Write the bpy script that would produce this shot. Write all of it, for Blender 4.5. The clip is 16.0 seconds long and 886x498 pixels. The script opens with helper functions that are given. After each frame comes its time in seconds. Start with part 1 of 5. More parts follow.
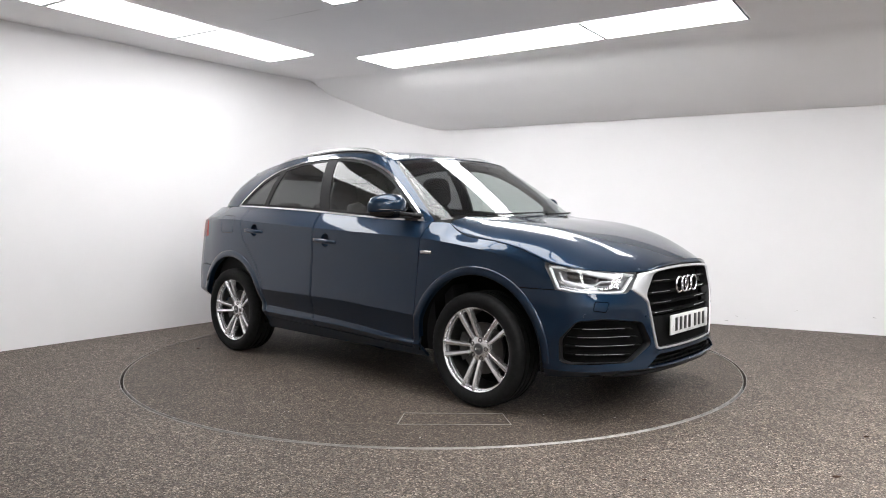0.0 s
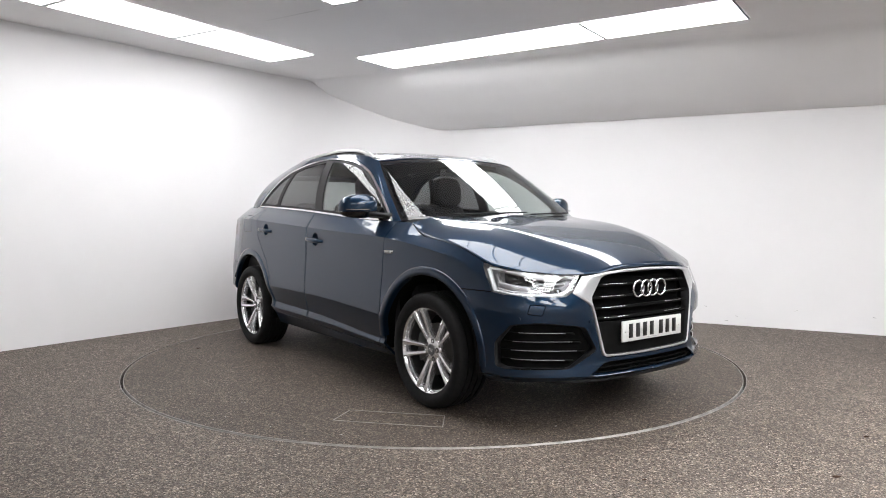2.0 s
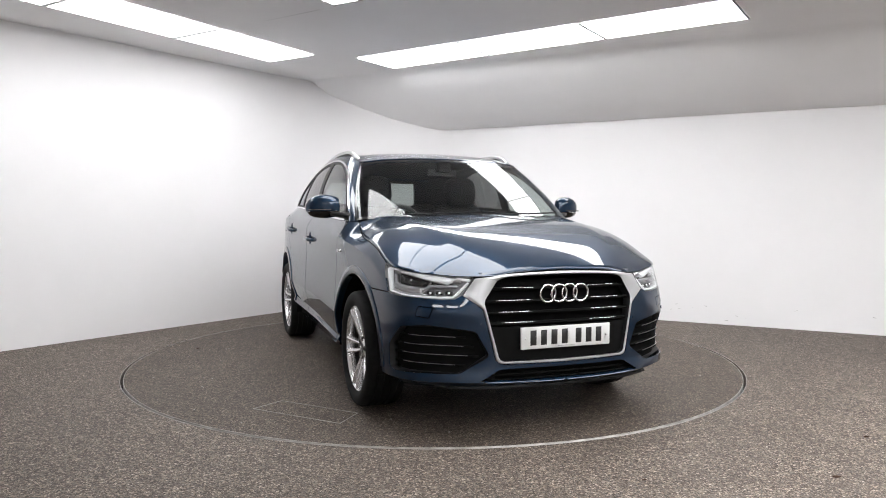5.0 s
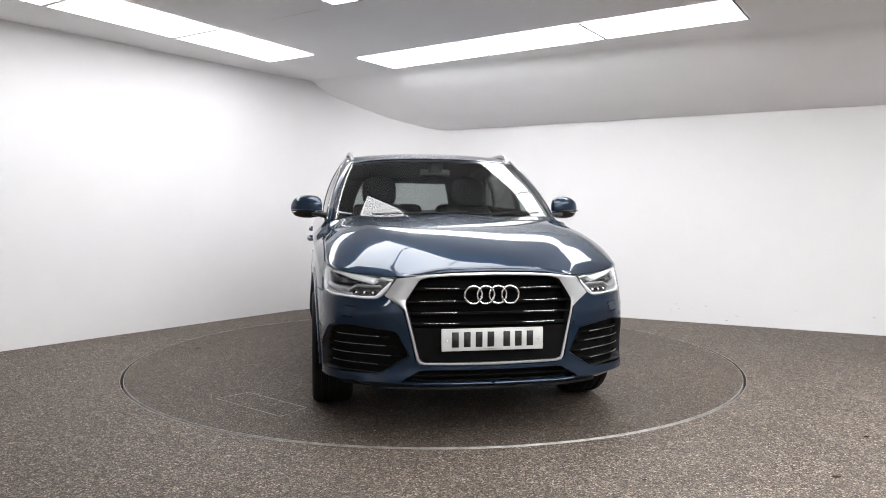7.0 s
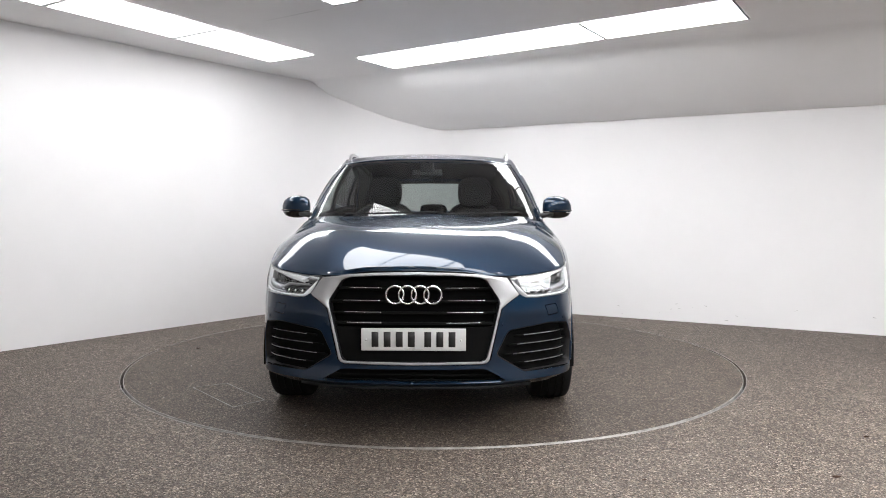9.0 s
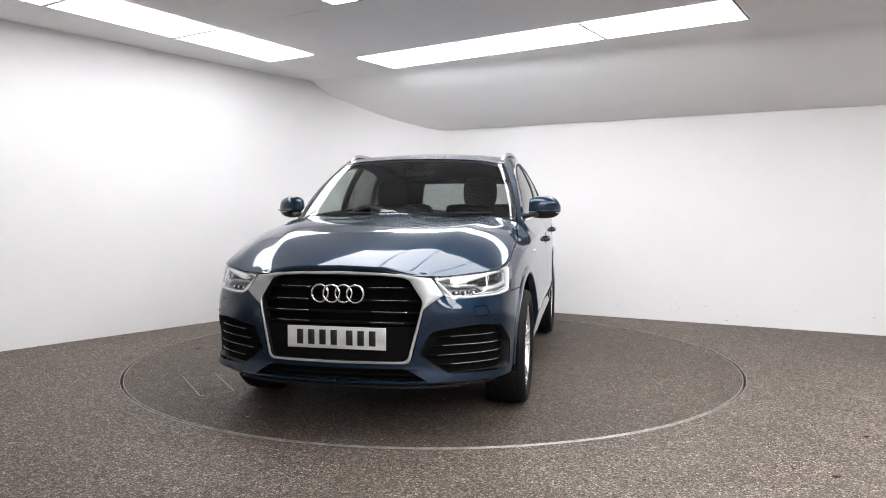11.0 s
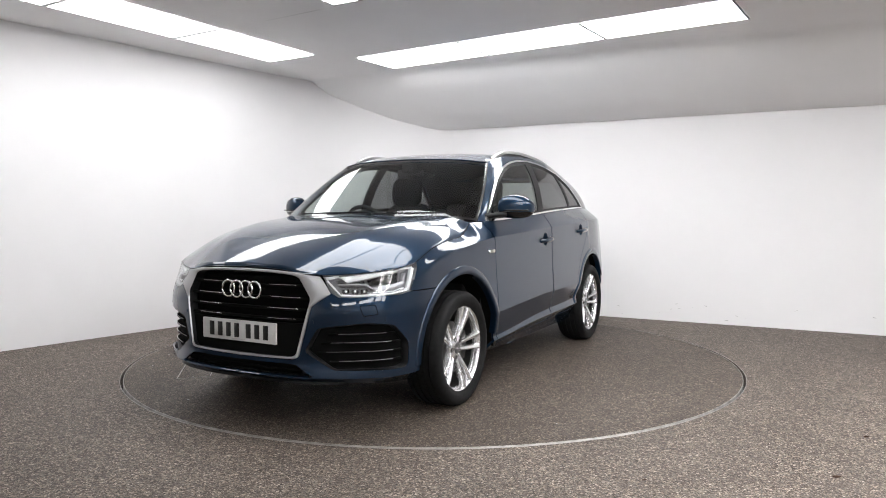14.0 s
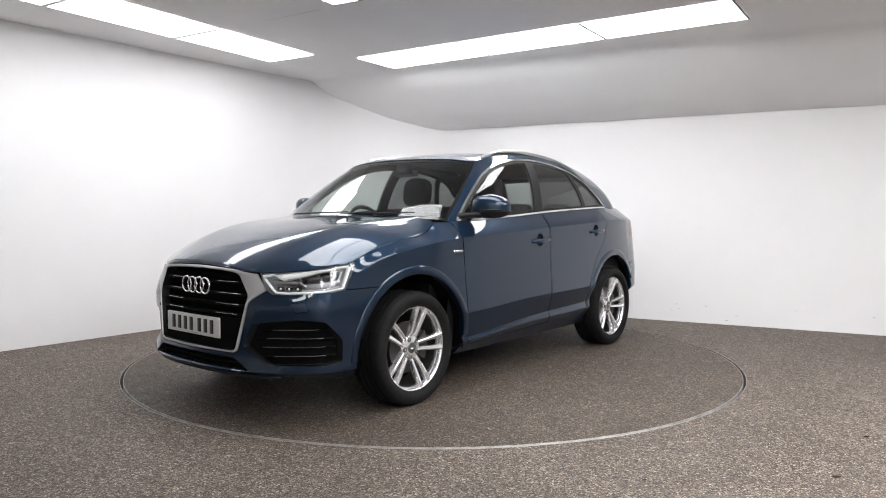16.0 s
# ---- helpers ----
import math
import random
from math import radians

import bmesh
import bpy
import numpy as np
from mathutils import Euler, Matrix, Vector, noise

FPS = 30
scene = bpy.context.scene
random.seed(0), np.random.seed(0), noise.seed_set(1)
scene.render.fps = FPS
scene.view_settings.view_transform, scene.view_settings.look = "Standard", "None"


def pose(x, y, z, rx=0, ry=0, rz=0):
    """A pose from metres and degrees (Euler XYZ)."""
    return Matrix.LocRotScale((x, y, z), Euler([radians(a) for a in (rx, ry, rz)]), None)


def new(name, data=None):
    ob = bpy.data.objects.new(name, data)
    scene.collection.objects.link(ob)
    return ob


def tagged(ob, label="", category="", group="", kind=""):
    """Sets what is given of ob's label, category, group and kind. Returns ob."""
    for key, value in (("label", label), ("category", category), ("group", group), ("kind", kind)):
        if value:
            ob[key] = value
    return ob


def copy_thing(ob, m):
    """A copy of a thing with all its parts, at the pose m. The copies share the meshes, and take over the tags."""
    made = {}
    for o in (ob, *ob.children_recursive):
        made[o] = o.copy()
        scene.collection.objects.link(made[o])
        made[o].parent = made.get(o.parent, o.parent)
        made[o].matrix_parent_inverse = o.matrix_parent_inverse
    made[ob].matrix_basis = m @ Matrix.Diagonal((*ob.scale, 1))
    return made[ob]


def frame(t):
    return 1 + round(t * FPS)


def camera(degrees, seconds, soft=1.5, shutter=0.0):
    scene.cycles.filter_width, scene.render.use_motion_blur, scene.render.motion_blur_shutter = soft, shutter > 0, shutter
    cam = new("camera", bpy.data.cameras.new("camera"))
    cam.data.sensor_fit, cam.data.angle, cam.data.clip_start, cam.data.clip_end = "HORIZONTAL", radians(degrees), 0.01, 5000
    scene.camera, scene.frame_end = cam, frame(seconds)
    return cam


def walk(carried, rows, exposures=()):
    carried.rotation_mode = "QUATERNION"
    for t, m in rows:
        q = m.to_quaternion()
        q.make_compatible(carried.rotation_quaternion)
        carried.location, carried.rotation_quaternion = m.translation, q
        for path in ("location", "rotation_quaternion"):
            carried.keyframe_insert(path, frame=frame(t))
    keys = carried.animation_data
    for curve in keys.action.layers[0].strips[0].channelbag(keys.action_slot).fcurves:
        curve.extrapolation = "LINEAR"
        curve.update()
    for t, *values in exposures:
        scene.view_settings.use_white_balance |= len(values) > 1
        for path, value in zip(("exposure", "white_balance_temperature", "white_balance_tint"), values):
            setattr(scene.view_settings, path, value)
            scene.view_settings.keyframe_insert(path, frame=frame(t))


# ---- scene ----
from mathutils.bvhtree import BVHTree

cam = camera(63.61, 16.0, soft=1.0)
CAM = pose(0, -5.6784, 1.1503, 90 - 2.8598, 0, -0.6828) @ pose(0, 0, 0, 0, 0, 0.1463)
walk(cam, [(0, CAM), (16, CAM)], exposures=[(0, 0.25), (16, 0.25)])

# ---------------------------------------------------------------- light
world = bpy.data.worlds.new("studio_air")
scene.world = world
world.use_nodes = True
world.node_tree.nodes["Background"].inputs[0].default_value = (0.6, 0.62, 0.65, 1)
world.node_tree.nodes["Background"].inputs[1].default_value = 0.02
# glow of the panels: side row dimmed to even the wall, added fill rows brightest
SIDE_GLOW, COVE_GLOW, MID_GLOW, FILL_GLOW = 6.4, 10.2, 7.0, 10.8


# ---------------------------------------------------------------- materials
def mat(name, color, rough=0.5, metal=0.0, coat=0.0, coat_rough=0.03, emit=0.0, trans=0.0, ior=1.45, spec=0.5):
    m = bpy.data.materials.new(name)
    m.use_nodes = True
    b = m.node_tree.nodes["Principled BSDF"]
    b.inputs["Base Color"].default_value = (*color, 1)
    b.inputs["Roughness"].default_value = rough
    b.inputs["Metallic"].default_value = metal
    b.inputs["Coat Weight"].default_value = coat
    b.inputs["Coat Roughness"].default_value = coat_rough
    b.inputs["Transmission Weight"].default_value = trans
    b.inputs["IOR"].default_value = ior
    b.inputs["Specular IOR Level"].default_value = spec
    if emit:
        b.inputs["Emission Color"].default_value = (*color, 1)
        b.inputs["Emission Strength"].default_value = emit
    return m


def nodes_of(m):
    return m.node_tree.nodes, m.node_tree.links, m.node_tree.nodes["Principled BSDF"]


def add_tex(m, kind, scale, detail=4.0, rough=0.6):
    n, l, b = nodes_of(m)
    co = n.get("Coords") or n.new("ShaderNodeTexCoord")
    co.name = "Coords"
    t = n.new(kind)
    t.inputs["Scale"].default_value = scale
    if kind == "ShaderNodeTexNoise":
        t.inputs["Detail"].default_value = detail
        t.inputs["Roughness"].default_value = rough
    l.new(co.outputs["Object"], t.inputs["Vector"])
    return t


def ramp(m, source, stops):
    n, l, b = nodes_of(m)
    r = n.new("ShaderNodeValToRGB")
    while len(r.color_ramp.elements) < len(stops):
        r.color_ramp.elements.new(0.5)
    for e, (p, c) in zip(r.color_ramp.elements, stops):
        e.position, e.color = p, (*c, 1)
    l.new(source, r.inputs[0])
    return r


def mix_color(m, a, b_, fac, mode="MIX"):
    n, l, b = nodes_of(m)
    x = n.new("ShaderNodeMix")
    x.data_type, x.blend_type = "RGBA", mode
    for sock, v in ((x.inputs[0], fac), (x.inputs[6], a), (x.inputs[7], b_)):
        if hasattr(v, "links"):
            l.new(v, sock)
        elif isinstance(v, tuple):
            sock.default_value = (*v, 1)
        else:
            sock.default_value = v
    return x.outputs[2]


def bump(m, source, strength, distance):
    n, l, b = nodes_of(m)
    k = n.new("ShaderNodeBump")
    k.inputs["Strength"].default_value = strength
    k.inputs["Distance"].default_value = distance
    l.new(source, k.inputs["Height"])
    l.new(k.outputs[0], b.inputs["Normal"])


def vary(m, scale, amount, color, big=None):
    """A base colour that drifts by amount at one fine and one broad scale."""
    n, l, b = nodes_of(m)
    t = add_tex(m, "ShaderNodeTexNoise", scale, 6)
    lo = tuple(c * (1 - amount) for c in color)
    hi = tuple(min(1, c * (1 + amount)) for c in color)
    r = ramp(m, t.outputs["Fac"], [(0.3, lo), (0.7, hi)])
    out = r.outputs[0]
    if big:
        t2 = add_tex(m, "ShaderNodeTexNoise", big, 3)
        r2 = ramp(m, t2.outputs["Fac"], [(0.3, (1 - amount,) * 3), (0.75, (1, 1, 1))])
        out = mix_color(m, out, r2.outputs[0], 1.0, "MULTIPLY")
    l.new(out, b.inputs["Base Color"])
    return t


def plaster(name, color):
    m = mat(name, color, 0.75, spec=0.25)
    vary(m, 2.2, 0.012, color, 0.5)
    fine = add_tex(m, "ShaderNodeTexNoise", 60, 4)
    bump(m, fine.outputs["Fac"], 0.06, 0.004)
    return m


def aggregate(name, tone, warm=0.045):
    """Resin-bound stone chips: small cells of grey, buff and brown in a dull binder, with broad wear."""
    m = mat(name, (0.2, 0.19, 0.18), 0.62, spec=0.35)
    n, l, b = nodes_of(m)
    cell = add_tex(m, "ShaderNodeTexVoronoi", 160)
    sep = n.new("ShaderNodeSeparateColor")
    l.new(cell.outputs["Color"], sep.inputs[0])
    chips = ramp(m, sep.outputs[0], [(0.0, (0.025, 0.019, 0.016)), (0.25, (0.095, 0.074, 0.061)), (0.5, (0.165, 0.135, 0.112)),
                                     (0.72, (0.22, 0.215, 0.21)), (0.9, (0.39, 0.335, 0.28)), (1.0, (0.68, 0.64, 0.59))])
    coarse = add_tex(m, "ShaderNodeTexVoronoi", 62)
    sep2 = n.new("ShaderNodeSeparateColor")
    l.new(coarse.outputs["Color"], sep2.inputs[0])
    big = ramp(m, sep2.outputs[1], [(0.0, (0.72, 0.715, 0.71)), (0.5, (0.98, 0.98, 0.975)), (1.0, (1.30, 1.30, 1.29))])
    c = mix_color(m, chips.outputs[0], big.outputs[0], 1.0, "MULTIPLY")
    wear = add_tex(m, "ShaderNodeTexNoise", 0.9, 5)
    w = ramp(m, wear.outputs["Fac"], [(0.3, (0.80, 0.78, 0.76)), (0.7, (1.08, 1.06, 1.05))])
    c = mix_color(m, c, w.outputs[0], 1.0, "MULTIPLY")
    mottled = add_tex(m, "ShaderNodeTexNoise", 9, 5)
    w2 = ramp(m, mottled.outputs["Fac"], [(0.3, (0.86, 0.86, 0.86)), (0.7, (1.1, 1.1, 1.1))])
    c = mix_color(m, c, w2.outputs[0], 1.0, "MULTIPLY")
    c = mix_color(m, c, (tone * (1 + warm), tone, tone * (1 - warm * 0.8)), 1.0, "MULTIPLY")
    l.new(c, b.inputs["Base Color"])
    bump(m, cell.outputs["Distance"], 0.35, 0.003)
    return m


M_WALL = plaster("white_wall_paint", (0.83, 0.818, 0.826))
# grey picked for the unseen walls so the car doors reflect less white
M_FARWALL = plaster("unseen_wall_grey", (0.46, 0.46, 0.465))
M_CEIL = plaster("ceiling_paint", (0.90, 0.893, 0.897))
M_FLOOR = aggregate("stone_chip_floor", 0.58, 0.055)
M_DISC = aggregate("stone_chip_turntable", 0.41, 0.085)
M_PIT = mat("pit_shadow_grime", (0.03, 0.028, 0.026), 0.9)
M_STEEL = mat("worn_steel_trim", (0.30, 0.29, 0.275), 0.5, 0.7)
vary(M_STEEL, 14, 0.4, (0.30, 0.29, 0.275))
M_GLOWS = [mat("light_diffuser", (0.985, 0.99, 1.0), 0.5, emit=g) for g in (SIDE_GLOW, COVE_GLOW, MID_GLOW, FILL_GLOW)]
M_FRAME = mat("panel_frame_grey", (0.24, 0.24, 0.238), 0.5)
M_CHIP = mat("pale_stone_chip", (0.55, 0.55, 0.545), 0.45)
M_SCUFF = mat("scuff_rubber", (0.30, 0.29, 0.28), 0.8)
M_LEAF = mat("dry_debris", (0.05, 0.025, 0.015), 0.9)


# ---------------------------------------------------------------- mesh helpers
def put(name, bm, material, parent=None, label="", smooth=True):
    me = bpy.data.meshes.new(name)
    for f in bm.faces:
        f.smooth = smooth
    bm.to_mesh(me)
    bm.free()
    for m in material if isinstance(material, (list, tuple)) else (material,):
        me.materials.append(m)
    ob = new(name, me)
    if parent is not None:
        ob.parent = parent
    if label:
        ob["label"] = label
    return ob


def part(name, bm, material, parent, label="", smooth=True):
    """Links bm as one mesh under a thing or a part."""
    return put(name, bm, material, parent, label, smooth)


def empty(name):
    ob = new(name)
    ob.empty_display_size = 0.2
    return ob


def box(bm, lo, hi, bevel=0.0, seg=2):
    r = bmesh.ops.create_cube(bm, size=1.0)
    for v in r["verts"]:
        v.co = Vector([lo[i] + (v.co[i] + 0.5) * (hi[i] - lo[i]) for i in range(3)])
    if bevel:
        es = list({e for v in r["verts"] for e in v.link_edges})
        bmesh.ops.bevel(bm, geom=es, offset=bevel, segments=seg, affect="EDGES", profile=0.5)
    return r["verts"]


def grid(bm, pts):
    """Faces over a table of points (rows of equal length)."""
    vs = [[bm.verts.new(p) for p in row] for row in pts]
    fs = []
    for a, b in zip(vs, vs[1:]):
        for i in range(len(a) - 1):
            fs.append(bm.faces.new((a[i], a[i + 1], b[i + 1], b[i])))
    return vs, fs


def lathe(bm, profile, seg, axis="x"):
    """Turns a profile of (radius, along) round the x axis; closed if its ends meet."""
    rows = []
    for k in range(seg):
        a = 2 * math.pi * k / seg
        rows.append([bm.verts.new((h, r * math.cos(a), r * math.sin(a))) for r, h in profile])
    for k in range(seg):
        a, b = rows[k], rows[(k + 1) % seg]
        for i in range(len(profile) - 1):
            bm.faces.new((a[i], a[i + 1], b[i + 1], b[i]))


def tube(bm, path, radius, seg=8, closed=False, flat=1.0):
    """A round bar along a path; flat squeezes it in height."""
    n = len(path)
    rings = []
    for i, p in enumerate(path):
        p = Vector(p)
        q0 = Vector(path[(i - 1) % n] if closed or i else path[i])
        q1 = Vector(path[(i + 1) % n] if closed or i < n - 1 else path[i])
        d = (q1 - q0).normalized()
        side = d.cross(Vector((0, 0, 1)))
        side = side.normalized() if side.length > 1e-4 else Vector((1, 0, 0))
        up = side.cross(d)
        r = radius(i / (n - 1)) if callable(radius) else radius
        rings.append([bm.verts.new(p + (side * math.cos(2 * math.pi * k / seg) + up * flat * math.sin(2 * math.pi * k / seg)) * r)
                      for k in range(seg)])
    for i in range(n if closed else n - 1):
        a, b = rings[i], rings[(i + 1) % n]
        for k in range(seg):
            bm.faces.new((a[k], a[(k + 1) % seg], b[(k + 1) % seg], b[k]))
    if not closed:
        bm.faces.new(rings[0][::-1])
        bm.faces.new(rings[-1])


def loft(bm, sections, caps=True):
    """Skins closed sections of equal point count."""
    rings = [[bm.verts.new(p) for p in s] for s in sections]
    k = len(rings[0])
    for a, b in zip(rings, rings[1:]):
        for i in range(k):
            bm.faces.new((a[i], a[(i + 1) % k], b[(i + 1) % k], b[i]))
    if caps:
        bm.faces.new(rings[0][::-1])
        bm.faces.new(rings[-1])
    bmesh.ops.recalc_face_normals(bm, faces=bm.faces)


def prism(bm, poly, place, depth):
    """A plate: poly in 2D, place(a, b, d) to space, from d = 0 to depth."""
    loft(bm, [[place(a, b, 0) for a, b in poly], [place(a, b, depth) for a, b in poly]])


def sharp(bm, degrees=35):
    for e in bm.edges:
        if len(e.link_faces) == 2 and e.calc_face_angle(0) > radians(degrees):
            e.smooth = False


def curve(knots):
    """A smooth monotone curve through knots (t, value)."""
    t = np.array([k[0] for k in knots], float)
    y = np.array([k[1] for k in knots], float)
    d = np.diff(y) / np.diff(t)
    m = np.zeros(len(t))
    m[0], m[-1] = d[0], d[-1]
    for i in range(1, len(t) - 1):
        if d[i - 1] * d[i] > 0:
            w1, w2 = 2 * (t[i + 1] - t[i]) + (t[i] - t[i - 1]), (t[i + 1] - t[i]) + 2 * (t[i] - t[i - 1])
            m[i] = (w1 + w2) / (w1 / d[i - 1] + w2 / d[i])

    def at(x):
        x = min(max(x, t[0]), t[-1])
        i = min(int(np.searchsorted(t, x, side="right")) - 1, len(t) - 2)
        h = t[i + 1] - t[i]
        s = (x - t[i]) / h
        return ((2 * s**3 - 3 * s**2 + 1) * y[i] + (s**3 - 2 * s**2 + s) * h * m[i]
                + (3 * s**2 - 2 * s**3) * y[i + 1] + (s**3 - s**2) * h * m[i + 1])
    return at


def spline(knots):
    """A Catmull-Rom curve through values at 0, 1, 2, ..."""
    v = np.array(knots, float)

    def at(x):
        x = min(max(x, 0.0), len(v) - 1.0)
        i = min(int(x), len(v) - 2)
        s = x - i
        p0 = v[i - 1] if i else 2 * v[0] - v[1]
        p3 = v[i + 2] if i + 2 < len(v) else 2 * v[-1] - v[-2]
        p1, p2 = v[i], v[i + 1]
        return 0.5 * (2 * p1 + (p2 - p0) * s + (2 * p0 - 5 * p1 + 4 * p2 - p3) * s * s + (3 * p1 - p0 - 3 * p2 + p3) * s**3)
    return at


def mirrored(bm):
    """The other half, by a turn of sign in x."""
    c = bm.copy()
    for v in c.verts:
        v.co.x = -v.co.x
    bmesh.ops.reverse_faces(c, faces=c.faces)
    return c


def join_in(bm, other):
    me = bpy.data.meshes.new("joined")
    other.to_mesh(me)
    bm.from_mesh(me)
    bpy.data.meshes.remove(me)
    other.free()


# ---------------------------------------------------------------- the room
CEIL = 2.72
LW, LD = Vector((-2.7183, 1.3519, 0)), Vector((0.6047, 0.7965, 0))
RW, RD = Vector((2.8843, 1.7520, 0)), Vector((0.8792, -0.4764, 0))
RN = Vector((0.4764, 0.8792, 0))
CREASE = Vector((-1.525, 2.925, 0))
CORNER = Vector((0.096, 3.263, 0))
L_END = LW - LD * 6.0
R_END = RW + RD * 4.6
BACK_L, BACK_R = Vector((-4.6, -8.2, 0)), Vector((5.6, -8.2, 0))
cove = curve([(0, 2.174), (0.14, 2.212), (0.366, 2.285), (0.585, 2.388), (0.72, 2.463), (0.91, 2.578), (1.0, 2.655), (1.06, 2.70), (1.12, 2.72)])


def wall(name, a, b, height, material, label=""):
    """A wall 0.15 thick whose room face runs from a to b."""
    bm = bmesh.new()
    d = (b - a).normalized()
    out = Vector((-d.y, d.x, 0)) * 0.15
    lo, hi = Vector((0, 0, -0.05)), Vector((0, 0, height + 0.1))
    loft(bm, [[p + lo, p + out + lo, p + out + hi, p + hi] for p in (a, b)])
    return tagged(put(name, bm, material, smooth=False), label, "wall", kind="structure")


def round_corner(a, c, b, r, n=10):
    """Points of a rounded corner at c between a and b."""
    p0, p1 = c + (a - c).normalized() * r, c + (b - c).normalized() * r
    return [(p0 * (1 - t) ** 2 + c * 2 * t * (1 - t) + p1 * t * t) for t in (i / n for i in range(n + 1))]


def room():
    # back walls as one softly turned surface: side wall, short end wall, side wall
    bm = bmesh.new()
    path = [L_END] + round_corner(L_END, CREASE, CORNER, 0.35) + round_corner(CREASE, CORNER, R_END, 0.14, 8) + [R_END]
    secs = []
    for i, p in enumerate(path):
        d = (path[min(i + 1, len(path) - 1)] - path[max(i - 1, 0)]).normalized()
        out = Vector((-d.y, d.x, 0)) * 0.16
        secs.append([p + Vector((0, 0, -0.05)), p + out + Vector((0, 0, -0.05)), p + out + Vector((0, 0, 2.95)), p + Vector((0, 0, 2.95))])
    loft(bm, secs)
    sharp(bm, 30)
    tagged(put("wall_back", bm, M_WALL), "smooth white painted studio wall with rounded inner corners", "wall", kind="structure")
    wall("wall_west", BACK_L, L_END, 2.8, M_WALL, label="plain white painted studio wall")
    # two unseen walls close the room, grey to darken the car's reflections
    wall("wall_south", BACK_R, BACK_L, 2.8, M_FARWALL, label="plain grey wall added out of view at the open end")
    wall("wall_east", R_END, BACK_R, 2.8, M_FARWALL, label="plain grey side wall added out of view")
    # scuffs low on the back wall
    rnd = random.Random(4)
    bm = bmesh.new()
    for i in range(16):
        s = rnd.uniform(-1.2, 1.7)
        p = RW + RD * s - RN * 0.003 + Vector((0, 0, rnd.uniform(0.03, 0.2)))
        ln, th, tl = rnd.uniform(0.006, 0.028), rnd.uniform(0.001, 0.0026), rnd.uniform(-0.5, 0.5)
        q = [p - RD * ln / 2, p + RD * ln / 2 + Vector((0, 0, tl * ln))]
        w = Vector((0, 0, th))
        bm.faces.new([bm.verts.new(v) for v in (q[0] - w * 0.3, q[1] - w, q[1] + w * 0.5, q[0] + w)])
    tagged(put("wall_scuff", bm, M_SCUFF), "faint grey scuff marks low on the white wall", "scuff", kind="stuff")
    # ceiling: flat field, then a cove that comes down to the right-hand wall
    bm = bmesh.new()
    prof = [(1.12, 2.72)] + [(d, cove(d)) for d in np.linspace(1.1, -0.02, 26)]
    a0, a1 = -5.4, 5.2
    rows = []
    for d, z in prof:
        rows.append([RW + RD * a - RN * d + Vector((0, 0, z)) for a in np.linspace(a0, a1, 24)])
    grid(bm, rows)
    far2 = [RW + RD * a - RN * 14 + Vector((0, 0, CEIL)) for a in np.linspace(a0, a1, 24)]
    grid(bm, [far2, rows[0]])
    side = [RW + RD * (a0 - 7) - RN * d + Vector((0, 0, CEIL)) for d in (14, 1.12, -0.3)]
    mid = [RW + RD * a0 - RN * d + Vector((0, 0, CEIL)) for d in (14, 1.12, -0.3)]
    grid(bm, [side, mid])
    bmesh.ops.remove_doubles(bm, verts=bm.verts, dist=0.001)
    bmesh.ops.recalc_face_normals(bm, faces=bm.faces)
    r = bmesh.ops.extrude_face_region(bm, geom=bm.faces[:])
    for v in r["geom"]:
        if isinstance(v, bmesh.types.BMVert):
            v.co.z += 0.12
    bmesh.ops.recalc_face_normals(bm, faces=bm.faces)
    sharp(bm, 30)
    tagged(put("ceiling", bm, M_CEIL), "light grey painted ceiling coving down to the wall", "ceiling", kind="structure")


U_AX, V_AX = Vector((0.8246, -0.5657, 0)), Vector((0.5657, 0.8246, 0))


def light_panel(glow):
    """A recessed 1.2 x 0.6 ceiling panel, seen or added as fill: frame of four bars and a glowing diffuser."""
    e = empty("ceiling_light")
    bm = bmesh.new()
    box(bm, (-0.593, -0.297, -0.006), (0.593, 0.297, 0.0))
    part("diffuser", bm, glow, e, "bright white diffuser", smooth=False)
    for n, lo, hi in (("frame_bar", (-0.6, -0.3, -0.007), (0.6, -0.2965, 0.001)), ("frame_bar", (-0.6, 0.2965, -0.007), (0.6, 0.3, 0.001)),
                      ("frame_bar", (-0.6, -0.2965, -0.012), (-0.588, 0.2965, 0.001)), ("frame_bar", (0.588, -0.2965, -0.012), (0.6, 0.2965, 0.001))):
        bm = bmesh.new()
        box(bm, lo, hi)
        part(n, bm, M_FRAME, e, smooth=False)
    return tagged(e, "lit white rectangular LED ceiling panel in slim frame", "ceiling light", "ceiling light panels")


